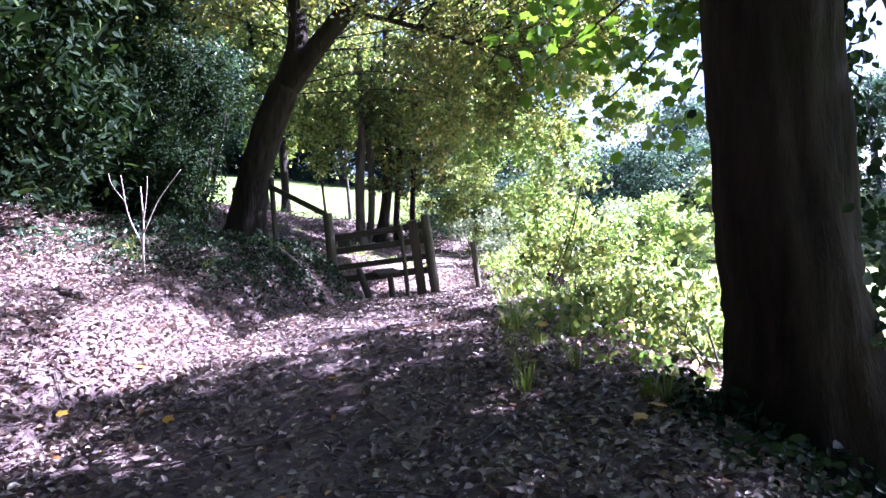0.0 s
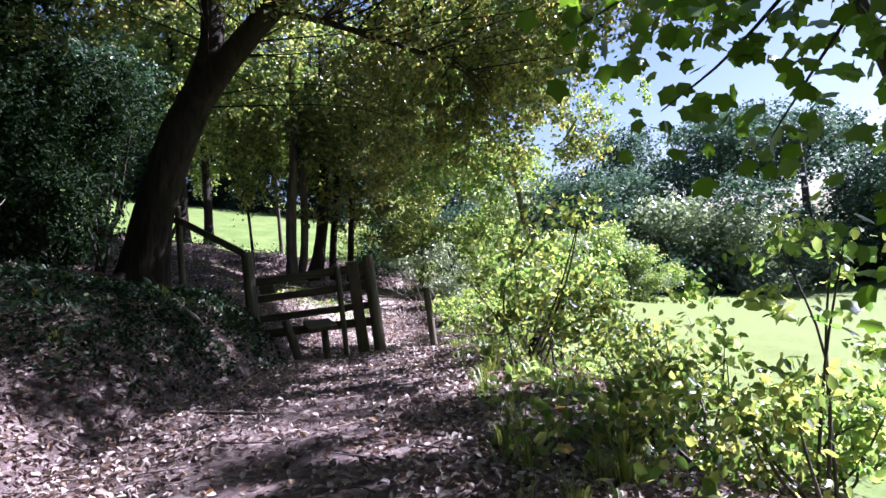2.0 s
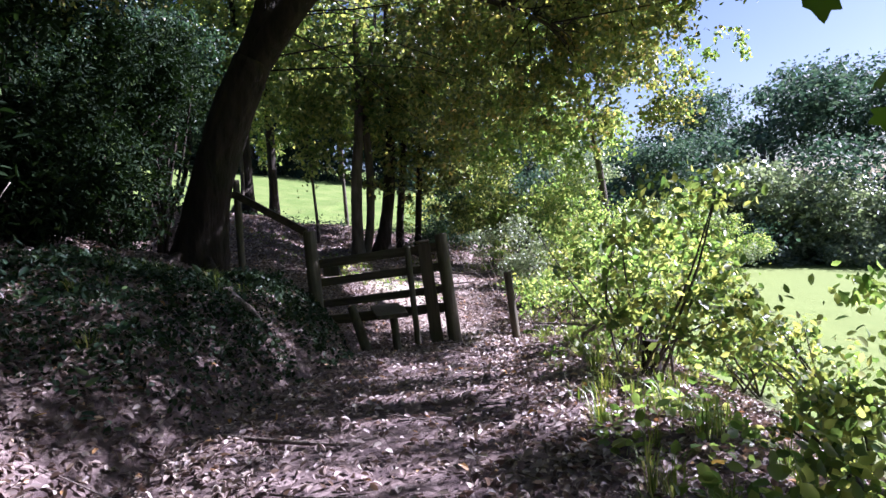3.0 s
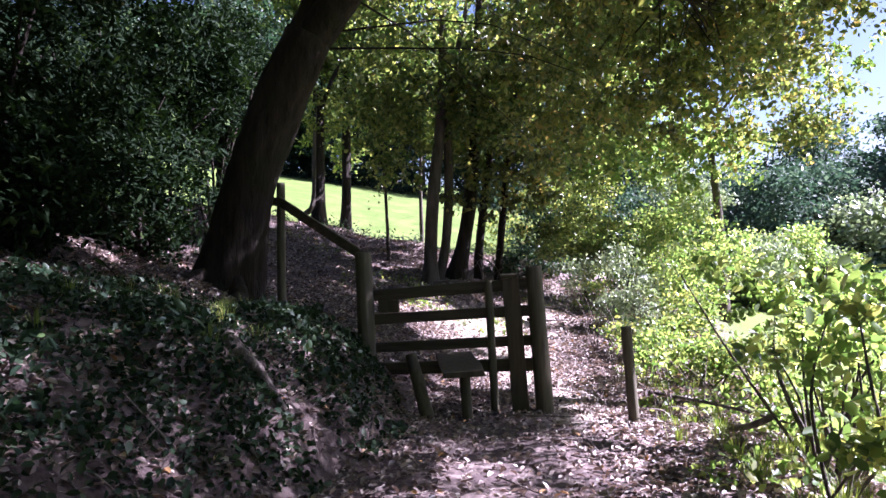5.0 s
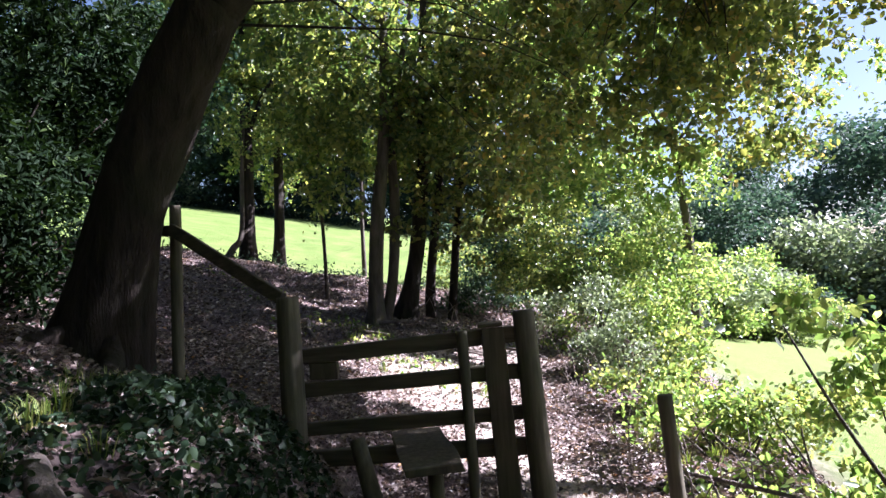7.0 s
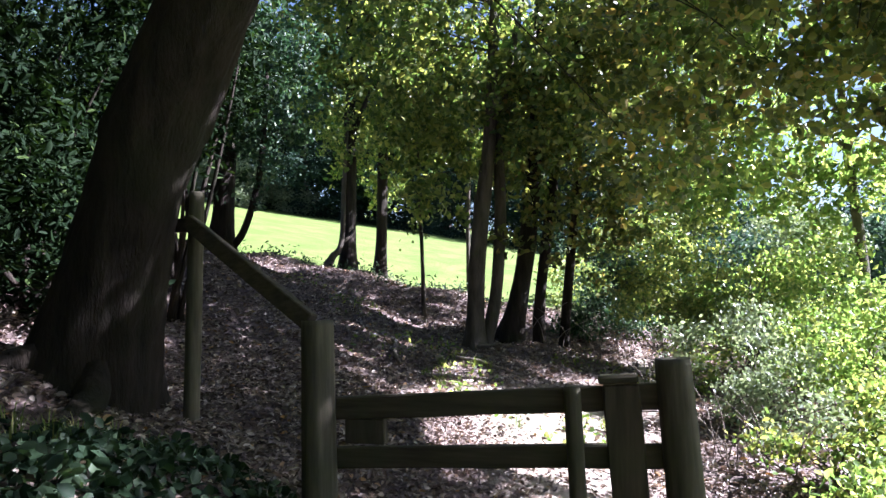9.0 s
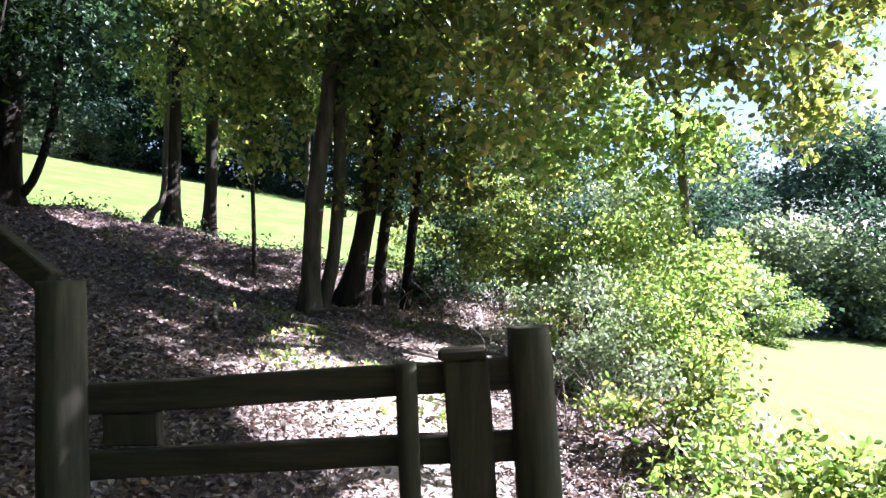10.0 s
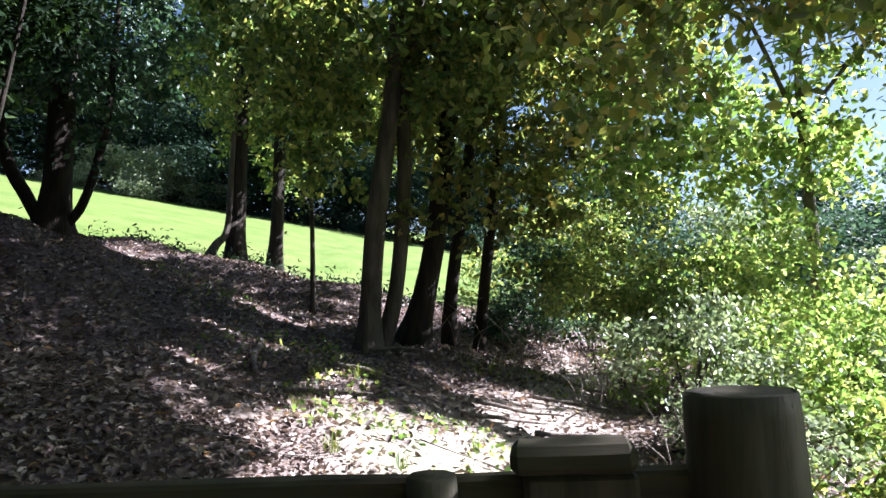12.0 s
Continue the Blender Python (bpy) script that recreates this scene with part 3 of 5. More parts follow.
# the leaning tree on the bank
# Leaf masses high above the path are unseen, added to cast shade.
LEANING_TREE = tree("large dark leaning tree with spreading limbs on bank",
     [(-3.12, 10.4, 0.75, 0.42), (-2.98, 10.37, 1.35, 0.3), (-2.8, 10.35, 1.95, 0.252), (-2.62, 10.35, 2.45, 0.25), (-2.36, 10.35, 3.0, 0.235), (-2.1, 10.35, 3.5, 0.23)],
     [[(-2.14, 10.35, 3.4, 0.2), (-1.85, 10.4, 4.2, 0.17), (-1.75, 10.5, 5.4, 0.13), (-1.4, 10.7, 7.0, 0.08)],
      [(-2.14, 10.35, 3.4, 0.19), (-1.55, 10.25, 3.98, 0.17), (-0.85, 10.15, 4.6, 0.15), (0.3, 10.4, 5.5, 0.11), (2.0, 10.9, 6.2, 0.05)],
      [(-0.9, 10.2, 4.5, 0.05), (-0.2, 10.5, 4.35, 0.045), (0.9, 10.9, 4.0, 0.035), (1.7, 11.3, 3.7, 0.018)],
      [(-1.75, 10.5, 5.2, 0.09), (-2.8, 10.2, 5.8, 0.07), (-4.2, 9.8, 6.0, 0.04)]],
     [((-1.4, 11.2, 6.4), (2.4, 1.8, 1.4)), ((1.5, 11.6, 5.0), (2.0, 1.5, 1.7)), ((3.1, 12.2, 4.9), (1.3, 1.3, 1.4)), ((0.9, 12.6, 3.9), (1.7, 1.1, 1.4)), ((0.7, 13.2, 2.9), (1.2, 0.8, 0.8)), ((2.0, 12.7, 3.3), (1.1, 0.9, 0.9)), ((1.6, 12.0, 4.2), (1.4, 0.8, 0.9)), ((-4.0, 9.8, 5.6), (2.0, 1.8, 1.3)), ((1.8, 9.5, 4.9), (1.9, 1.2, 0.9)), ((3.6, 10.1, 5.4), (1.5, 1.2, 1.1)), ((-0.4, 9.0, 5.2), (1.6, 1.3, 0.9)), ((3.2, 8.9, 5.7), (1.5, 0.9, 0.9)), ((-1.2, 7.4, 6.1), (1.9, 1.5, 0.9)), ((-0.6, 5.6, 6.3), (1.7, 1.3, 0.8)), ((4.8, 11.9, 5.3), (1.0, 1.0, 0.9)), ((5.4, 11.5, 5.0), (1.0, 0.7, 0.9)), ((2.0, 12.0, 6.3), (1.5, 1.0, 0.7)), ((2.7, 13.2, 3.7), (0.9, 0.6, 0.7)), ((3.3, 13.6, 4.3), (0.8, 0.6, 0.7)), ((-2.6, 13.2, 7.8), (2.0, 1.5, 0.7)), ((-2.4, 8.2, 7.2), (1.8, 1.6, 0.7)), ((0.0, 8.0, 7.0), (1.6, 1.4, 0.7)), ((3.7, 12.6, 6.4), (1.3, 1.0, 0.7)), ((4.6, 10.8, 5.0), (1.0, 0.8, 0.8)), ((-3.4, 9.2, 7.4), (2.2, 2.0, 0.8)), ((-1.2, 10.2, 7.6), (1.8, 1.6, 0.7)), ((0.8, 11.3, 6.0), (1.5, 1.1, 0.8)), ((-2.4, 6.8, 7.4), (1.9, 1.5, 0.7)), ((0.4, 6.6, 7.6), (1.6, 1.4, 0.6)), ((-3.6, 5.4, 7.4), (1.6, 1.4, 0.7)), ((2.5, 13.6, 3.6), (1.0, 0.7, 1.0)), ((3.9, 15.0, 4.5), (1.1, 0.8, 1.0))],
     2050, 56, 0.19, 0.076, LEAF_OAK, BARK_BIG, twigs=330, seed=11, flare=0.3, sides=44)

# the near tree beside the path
# The overhead and right-hand crown parts are out of view and only block light.
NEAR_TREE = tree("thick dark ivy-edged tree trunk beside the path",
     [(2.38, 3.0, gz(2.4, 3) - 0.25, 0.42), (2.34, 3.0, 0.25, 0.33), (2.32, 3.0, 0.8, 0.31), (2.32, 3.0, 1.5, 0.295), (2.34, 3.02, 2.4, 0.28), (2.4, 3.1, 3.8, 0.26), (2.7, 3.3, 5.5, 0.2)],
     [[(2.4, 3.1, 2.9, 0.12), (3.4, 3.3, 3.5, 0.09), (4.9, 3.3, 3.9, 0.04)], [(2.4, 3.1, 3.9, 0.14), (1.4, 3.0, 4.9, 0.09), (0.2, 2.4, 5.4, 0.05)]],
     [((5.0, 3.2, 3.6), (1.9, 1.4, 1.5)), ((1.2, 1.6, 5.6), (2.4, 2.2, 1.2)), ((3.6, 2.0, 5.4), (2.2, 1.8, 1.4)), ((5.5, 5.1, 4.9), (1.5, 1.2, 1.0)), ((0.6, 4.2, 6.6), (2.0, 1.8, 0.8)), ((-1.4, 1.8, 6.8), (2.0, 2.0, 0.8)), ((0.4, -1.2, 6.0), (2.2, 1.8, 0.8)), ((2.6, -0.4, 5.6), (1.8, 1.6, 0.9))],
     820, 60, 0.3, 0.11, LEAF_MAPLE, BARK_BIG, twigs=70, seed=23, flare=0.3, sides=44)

# trees at the foot of the hillside beyond the stile
tree("twin-stemmed grey-brown tree with leafy crown",
     [(-2.36, 16.9, gz(-2.36, 16.9) - 0.15, 0.17), (-2.32, 16.9, 1.3, 0.125), (-2.24, 16.9, 2.4, 0.115), (-2.05, 16.95, 3.9, 0.1), (-1.9, 17, 6.5, 0.06)],
     [[(-2.28, 17.1, gz(-2.25, 17.1) - 0.1, 0.13), (-2.08, 17.15, 1.4, 0.095), (-1.98, 17.2, 2.6, 0.085), (-1.92, 17.2, 4.2, 0.075), (-1.5, 17.3, 6.2, 0.04)]],
     [((-2.3, 17.3, 5.8), (2.1, 1.5, 2.3)), ((-3.4, 17.6, 4.2), (1.0, 0.9, 1.0)), ((-1.3, 17.0, 4.2), (1.0, 0.8, 1.2)), ((-1.6, 17.7, 3.3), (0.9, 0.4, 0.8)), ((-2.9, 17.5, 3.1), (0.6, 0.4, 0.5))],
     360, 46, 0.2, 0.105, LEAF_GREEN, BARK_GREY, twigs=90, seed=31)
tree("ivy-clad dark tree leaning beyond the stile",
     [(-1.95, 17.5, gz(-1.95, 17.5) - 0.1, 0.2), (-1.8, 17.55, 1.4, 0.15), (-1.62, 17.6, 2.4, 0.13), (-1.45, 17.6, 4.0, 0.11), (-1.3, 17.6, 6.5, 0.06)],
     [[(-1.55, 17.9, gz(-1.55, 17.9) - 0.1, 0.12), (-1.5, 17.9, 1.5, 0.09), (-1.25, 17.9, 3.2, 0.08), (-1.0, 18, 5.4, 0.04)],
      [(-1.2, 18.2, gz(-1.2, 18.2) - 0.1, 0.1), (-1.1, 18.2, 1.5, 0.08), (-0.9, 18.2, 3.2, 0.07), (-0.6, 18.2, 5.4, 0.04)]],
     [((-1.4, 17.5, 4.0), (0.75, 0.6, 1.6)), ((-0.6, 17.9, 4.6), (1.2, 1.0, 2.3)), ((-0.9, 17.2, 3.0), (0.7, 0.6, 0.8)), ((-1.4, 17.0, 2.5), (0.6, 0.35, 0.55)), ((-0.4, 17.6, 2.2), (0.7, 0.5, 0.8)), ((0.5, 18.3, 5.4), (1.6, 1.4, 2.0))],
     400, 44, 0.18, 0.105, LEAF_OAK, BARK_BIG, twigs=70, seed=37)
# The dark bark here replaces the shade of trunks seen against the light.
for k, (x, y, up, lean, r) in enumerate(((-6.5, 22.1, 6.6, 0.1, 0.17), (-5.97, 22.9, 7.0, 0.12, 0.14))):
    z = gz(x, y)
    tree("slender field-edge tree, dark bark standing in for backlit shade",
         [(x - 0.05, y, z - 0.1, r * 1.25), (x, y, z + 1.0, r), (x + lean * 0.6, y, z + 3.0, r * 0.85), (x + lean, y, z + 5.5, r * 0.6), (x + lean, y, z + 8, r * 0.3)],
         [[(x + 0.05, y, z + 3.0, 0.07), (x + 0.7, y - 0.2, z + 4.2, 0.05), (x + 1.5, y, z + 5.2, 0.02)]],
         [((x, y, z + 6.5), (1.9, 1.6, 2.4)), ((x + 0.7, y + 1.2, z + 3.8), (1.0, 0.8, 0.9)), ((x - 0.1, y + 1.2, z + 2.7), (0.8, 0.5, 0.6)), ((x - 1.0, y + 0.6, z + 4.6), (0.9, 0.7, 0.9))],
         240, 50, 0.24, 0.135, LEAF_GREEN, BARK_BIG, twigs=40, seed=41 + k, group="field-edge trees")
tree("small forked dark tree at the field edge",
     [(-6.95, 21.6, gz(-6.95, 21.6) - 0.1, 0.12), (-6.75, 21.7, 2.45, 0.09), (-6.55, 21.8, 2.85, 0.06), (-6.5, 21.9, 4.4, 0.05), (-6.4, 22, 6.2, 0.03)],
     [[(-6.6, 21.8, 2.8, 0.05), (-6.4, 21.95, 2.95, 0.045), (-6.32, 22.0, 3.1, 0.04)]],
     [((-6.5, 22, 5.6), (0.8, 0.8, 1.0))], 60, 40, 0.2, 0.09, LEAF_GREEN, BARK_GREY, twigs=12, seed=47)
tree("thin straight sapling on the leafy slope",
     [(-3.56, 18.4, gz(-3.56, 18.4) - 0.05, 0.045), (-3.57, 18.4, 2.2, 0.036), (-3.6, 18.4, 3.6, 0.03), (-3.62, 18.4, 5.6, 0.015)],
     [], [((-3.6, 18.4, 4.9), (0.9, 0.8, 1.3)), ((-3.5, 18.4, 3.2), (0.4, 0.4, 0.5))], 70, 40, 0.2, 0.08, LEAF_GREEN, BARK_GREY, twigs=20, seed=51, flare=0.1, sides=8)
tree("several-stemmed ivy-clad tree on the slope",
     [(-6.72, 17.2, gz(-6.72, 17.2) - 0.15, 0.24), (-6.68, 17.2, 3.0, 0.18), (-6.62, 17.2, 4.2, 0.16), (-6.5, 17.2, 6.5, 0.09)],
     [[(-6.85, 17.2, 2.3, 0.07), (-7.1, 17.2, 2.75, 0.085), (-7.5, 17.2, 3.5, 0.08), (-7.8, 17.2, 5.4, 0.05)],
      [(-6.55, 17.2, 2.35, 0.06), (-6.3, 17.2, 2.65, 0.06), (-6.1, 17.2, 3.2, 0.055), (-5.95, 17.2, 3.9, 0.05), (-5.9, 17.3, 5.4, 0.03)]],
     [((-6.4, 17.2, 5.4), (1.7, 1.3, 1.5)), ((-6.0, 17.0, 3.9), (0.5, 0.5, 0.5)), ((-7.6, 17.2, 5.4), (1.6, 1.4, 1.5))],
     400, 46, 0.22, 0.09, LEAF_SHADE, BARK_BIG, twigs=50, seed=57)

# Several of its leaf masses are added to shade the slope and field edge.
tree("tall yellow-green hedgerow tree above the open slope",
     [(3.5, 19.4, gz(3.5, 19.4) - 0.1, 0.11), (3.4, 19.2, 1.8, 0.08), (3.1, 18.6, 3.8, 0.06), (2.7, 17.5, 6.2, 0.03)],
     [[(3.1, 18.7, 3.6, 0.035), (2.0, 17.4, 4.9, 0.025), (0.9, 16.4, 5.7, 0.012)], [(3.1, 18.7, 3.6, 0.035), (3.9, 18.6, 4.6, 0.025), (4.6, 18.5, 5.4, 0.012)]],
     [((2.6, 16.6, 6.0), (2.3, 1.6, 1.7)), ((1.7, 19.6, 4.2), (1.6, 1.0, 1.4)), ((0.5, 21.2, 6.4), (2.2, 1.4, 1.5)), ((-1.5, 19.6, 7.0), (1.6, 1.2, 1.0)), ((1.0, 16.5, 3.5), (0.9, 0.8, 0.9)), ((2.6, 14.7, 5.9), (1.5, 1.0, 0.8)), ((1.8, 14.3, 5.5), (1.3, 0.9, 0.9)), ((-0.2, 20.2, 6.2), (2.0, 1.5, 1.6)), ((1.0, 16.2, 5.8), (1.2, 1.0, 1.3)), ((4.6, 18.6, 5.2), (1.3, 1.2, 1.5)), ((5.5, 18.4, 4.4), (0.9, 0.8, 0.9)), ((5.9, 18.0, 5.1), (0.8, 0.8, 0.8)), ((3.4, 18.0, 4.4), (1.0, 0.8, 0.8)), ((3.2, 18.2, 3.6), (1.0, 0.9, 0.9)), ((1.3, 17.6, 3.6), (0.8, 0.8, 0.7)), ((2.6, 18.5, 3.5), (1.0, 0.6, 0.8)), ((3.7, 18.7, 3.7), (0.8, 0.6, 0.8)), ((2.2, 18.2, 2.9), (0.8, 0.5, 0.6)), ((1.5, 18.6, 3.2), (0.8, 0.7, 0.7))],
     860, 56, 0.24, 0.105, LEAF_BRIGHT, BARK_GREY, twigs=70, seed=71)

# Added out of view: its crown dapples the path and bank with shade.
tree("unseen open-crowned tree down the slope, added to shade the path",
     [(7.4, 7.6, gz(7.4, 7.6) - 0.2, 0.24), (7.4, 7.6, 0.5, 0.18), (7.2, 7.6, 3.0, 0.15), (7.0, 7.6, 5.4, 0.09)],
     [[(7.2, 7.6, 3.4, 0.1), (7.1, 6.4, 4.8, 0.06), (6.9, 5.2, 5.5, 0.03)], [(7.2, 7.6, 3.6, 0.1), (6.7, 9.0, 4.9, 0.06), (6.4, 10.0, 5.6, 0.03)]],
     [((6.8, 6.0, 5.6), (1.5, 1.5, 1.0)), ((6.8, 9.9, 5.8), (1.5, 1.5, 1.0)), ((5.2, 9.4, 5.7), (1.2, 1.2, 0.9)), ((7.4, 4.4, 5.2), (1.3, 1.4, 1.0)), ((8.0, 8.0, 6.2), (1.4, 1.4, 0.9)), ((4.5, 7.2, 5.8), (1.0, 1.5, 0.6)), ((4.7, 8.6, 5.8), (1.1, 0.7, 0.8)), ((5.6, 8.6, 5.5), (1.0, 0.8, 0.8))],
     400, 60, 0.24, 0.09, LEAF_OAK, BARK_BIG, twigs=70, seed=77)
# Trunk is kept out of sight; the high crown is added as hillside shade.
tree("broad-crowned tree at the slope's foot, added to shade the hillside",
     [(9.8, 13.0, gz(9.8, 13.0) - 0.2, 0.26), (9.7, 13.0, 1.5, 0.19), (9.0, 13.2, 4.5, 0.15), (8.2, 13.5, 6.6, 0.1)],
     [[(8.6, 13.3, 5.6, 0.1), (6.8, 13.9, 6.8, 0.07), (5.0, 14.8, 7.2, 0.04), (4.2, 16.2, 6.6, 0.03), (3.9, 17.0, 5.2, 0.012)], [(8.2, 13.5, 6.5, 0.09), (7.2, 13.2, 7.0, 0.06), (5.6, 13.2, 7.2, 0.03)]],
     [((4.8, 14.8, 7.3), (1.2, 1.0, 0.6)), ((5.8, 13.8, 7.1), (1.2, 1.0, 0.6)), ((3.5, 16.6, 7.3), (1.0, 0.9, 0.5)), ((5.1, 15.6, 7.4), (0.6, 0.6, 0.4)), ((8.4, 13.2, 7.4), (1.4, 1.1, 0.7)), ((3.9, 17.0, 4.9), (1.0, 0.8, 1.4)), ((4.6, 17.6, 4.0), (0.8, 0.7, 1.0))],
     330, 60, 0.24, 0.09, LEAF_OAK, BARK_BIG, twigs=60, seed=78)
tree("very thin young tree with a leafy top",
     [(-3.72, 22.6, gz(-3.72, 22.6) - 0.1, 0.06), (-3.7, 22.6, 3.2, 0.05), (-3.6, 22.6, 5.0, 0.04), (-3.4, 22.8, 7.4, 0.02)],
     [], [((-3.2, 23.0, 6.2), (1.8, 1.4, 1.8)), ((-4.8, 22.6, 6.4), (1.2, 1.2, 1.4))], 200, 54, 0.26, 0.12, LEAF_GREEN, BARK_GREY, twigs=40, seed=79, flare=0.1, sides=8)

# the wood behind and above the bank; trees behind the start are unseen light blockers
for k, (x, y, up) in enumerate(((-7.5, 5.5, 7.0), (-6.5, 0.0, 6.5), (-10.5, 3.0, 6.0), (-9.0, -4.0, 6.0), (7.0, -5.5, 5.5), (-6.6, 8.6, 7.6), (5.0, -10.0, 6.0), (-1.0, -9.5, 6.0), (11.0, -9.0, 5.5), (-3.0, -4.5, 6.5), (2.5, -5.0, 6.0), (6.5, -2.0, 5.0), (10.5, -4.0, 5.0), (-9.5, 10.5, 7.5), (-4.6, 3.6, 6.6))):
    z = gz(x, y)
    tree("dark woodland tree, crown packed dense to block light", [(x, y, z - 0.2, 0.26), (x + 0.1, y, z + 2, 0.2), (x, y + 0.1, z + 5, 0.15), (x + 0.2, y, z + 8, 0.07)], [],
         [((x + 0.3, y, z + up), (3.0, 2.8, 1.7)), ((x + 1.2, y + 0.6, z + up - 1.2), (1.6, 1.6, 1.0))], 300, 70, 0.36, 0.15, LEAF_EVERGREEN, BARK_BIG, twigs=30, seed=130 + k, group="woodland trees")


def maple_leaf_mesh(name, seed):
    """A five-lobed leaf of about 1 m span, cupped, its stalk at the origin."""
    r = np.random.default_rng(seed)
    pts = []
    for k, (a, far) in enumerate(((-150, 0.42), (-122, 0.64), (-94, 0.56), (-72, 0.74), (-56, 0.9), (-34, 0.66), (-12, 0.84), (0, 1.0), (12, 0.84), (34, 0.66), (56, 0.9), (72, 0.74), (94, 0.56), (122, 0.64), (150, 0.42))):
        far *= r.uniform(0.93, 1.07)
        x, y = math.sin(radians(a)) * far * 0.62, 0.3 + math.cos(radians(a)) * far * 0.62
        pts.append((x, y, -0.22 * (x * x + (y - 0.3) ** 2) + r.uniform(-0.02, 0.02)))
    co = np.array([(0, 0, 0), (0, 0.3, 0.02)] + pts)
    n = len(pts)
    f = [(1, 2 + k, 3 + k) for k in range(n - 1)] + [(1, 0, 2), (1, n + 1, 0)]
    return fill_mesh(name, co, np.array(f), LEAF_MAPLE)


def maple_sprays(parent):
    """Leafy sprays that hang beside the near trunk; each leaf is a part of its spray."""
    r = random.Random(5)
    shapes = [maple_leaf_mesh("leaf", 500 + k) for k in range(4)]
    runs = [[(2.3, 3.1, 2.75), (1.9, 3.4, 2.25), (1.5, 3.6, 2.0), (1.2, 3.65, 1.85)],
            [(2.35, 3.2, 2.6), (2.1, 3.6, 2.1), (1.85, 3.8, 1.8), (1.6, 3.9, 1.62)],
            [(2.4, 3.2, 2.5), (2.35, 3.7, 2.05), (2.25, 4.0, 1.75), (2.1, 4.1, 1.5)],
            [(2.5, 3.2, 2.6), (2.75, 3.8, 2.1), (2.8, 4.1, 1.7), (2.75, 4.2, 1.35)],
            [(2.3, 3.0, 2.9), (1.8, 3.3, 2.5), (1.45, 3.5, 2.3), (1.3, 3.6, 2.2)],
            [(2.4, 3.2, 2.8), (2.3, 3.5, 2.35), (2.0, 3.7, 2.05), (1.75, 3.8, 1.95)],
            [(2.6, 3.2, 2.7), (2.75, 3.6, 2.4), (2.7, 3.9, 2.1), (2.5, 4.0, 1.9)],
            [(2.5, 3.3, 2.4), (2.55, 3.7, 1.6), (2.6, 3.9, 1.1), (2.55, 3.95, 0.8)]]
    for k, run in enumerate(runs):
        rows = [(*p, 0.012 * (1 - 0.25 * i)) for i, p in enumerate(run)]
        spray = part("spray", tube_mesh("spray", [rows], BARK_GREY, 6, 4, 0.03, 0, k), BARK_GREY, parent, "drooping spray of lobed leaves")
        line = spline(rows, 8)[5:]
        off = Vector(parent.location)
        for i in range(96):
            p = Vector(line[r.randrange(len(line))][:3]) + Vector((r.gauss(0, 0.13), r.gauss(0, 0.13), r.gauss(-0.02, 0.12)))
            leaf = new("leaf", shapes[r.randrange(4)])
            leaf.parent = spray
            size = r.uniform(0.065, 0.115)
            leaf.matrix_basis = Matrix.Translation(p - off) @ Euler((radians(r.gauss(-50, 25)), radians(r.gauss(0, 25)), r.uniform(0, 6.28))).to_matrix().to_4x4() @ Matrix.Diagonal((size, size, size, 1))


maple_sprays(NEAR_TREE)
ri = np.random.default_rng(91)
ia, iz = ri.normal(0.5, 0.6, 1500), ri.uniform(-0.3, 2.7, 1500)
ip = np.stack([2.34 + np.cos(ia) * ri.uniform(0.3, 0.45, 1500), 3.0 + np.sin(ia) * ri.uniform(0.3, 0.42, 1500), iz], 1)
part("ivy", leaf_mesh("ivy", ip, 0.06, LEAF_IVY, width=0.8, fine=True, seed=92, normals=np.stack([np.cos(ia), np.sin(ia), 0 * ia], 1), hang=1.0), LEAF_IVY, NEAR_TREE, "dark ivy climbing the trunk")


def dead_branch():
    x, y = -2.17, 5.47
    z = gz(x, y)
    t = thing("dead_branch", "bare forked whitish dead branch standing on bank", "branch", (x, y, z))
    part("stem", tube_mesh("stem", [[(x, y, z - 0.1, 0.011), (-2.16, y, 1.05, 0.01), (-2.13, y, 1.3, 0.008), (-2.12, y, 1.62, 0.004)]], BARK_PALE, 7, 4), BARK_PALE, t)
    for k, run in enumerate(([(-2.16, y, 1.1, 0.008), (-2.26, y, 1.38, 0.006), (-2.29, y, 1.74, 0.003)], [(-2.14, y, 1.2, 0.007), (-1.97, y, 1.48, 0.005), (-1.74, y, 1.73, 0.002)],
                             [(-2.13, y, 1.3, 0.005), (-2.07, y, 1.55, 0.003), (-2.05, y, 1.7, 0.002)], [(-2.28, y, 1.5, 0.004), (-2.38, y, 1.66, 0.002), (-2.4, y, 1.76, 0.002)])):
        part("twig", tube_mesh("twig", [run], BARK_PALE, 6, 4, 0.05, 0, k), BARK_PALE, t)


dead_branch()
ROOT_LINE = [(-1.75, 7.95), (-1.64, 7.85), (-1.5, 7.8), (-1.44, 7.76), (-1.3, 7.7)]
for k, run in enumerate(([(-2.9, 10.25, 1.2, 0.09), (-2.76, 10.05, 0.05, 0.08), (-2.66, 9.85, 0.01, 0.05), (-2.62, 9.6, -0.04, 0.02)], [(-3.1, 10.2, 1.25, 0.1), (-3.16, 10.0, 0.02, 0.07), (-3.22, 9.8, -0.02, 0.04), (-3.3, 9.6, -0.06, 0.02)])):
    rows = [(x, y, z if i < 1 else gz(x, y) + z, r) for i, (x, y, z, r) in enumerate(run)]
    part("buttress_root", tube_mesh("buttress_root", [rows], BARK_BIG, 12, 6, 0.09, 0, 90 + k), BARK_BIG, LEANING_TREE)
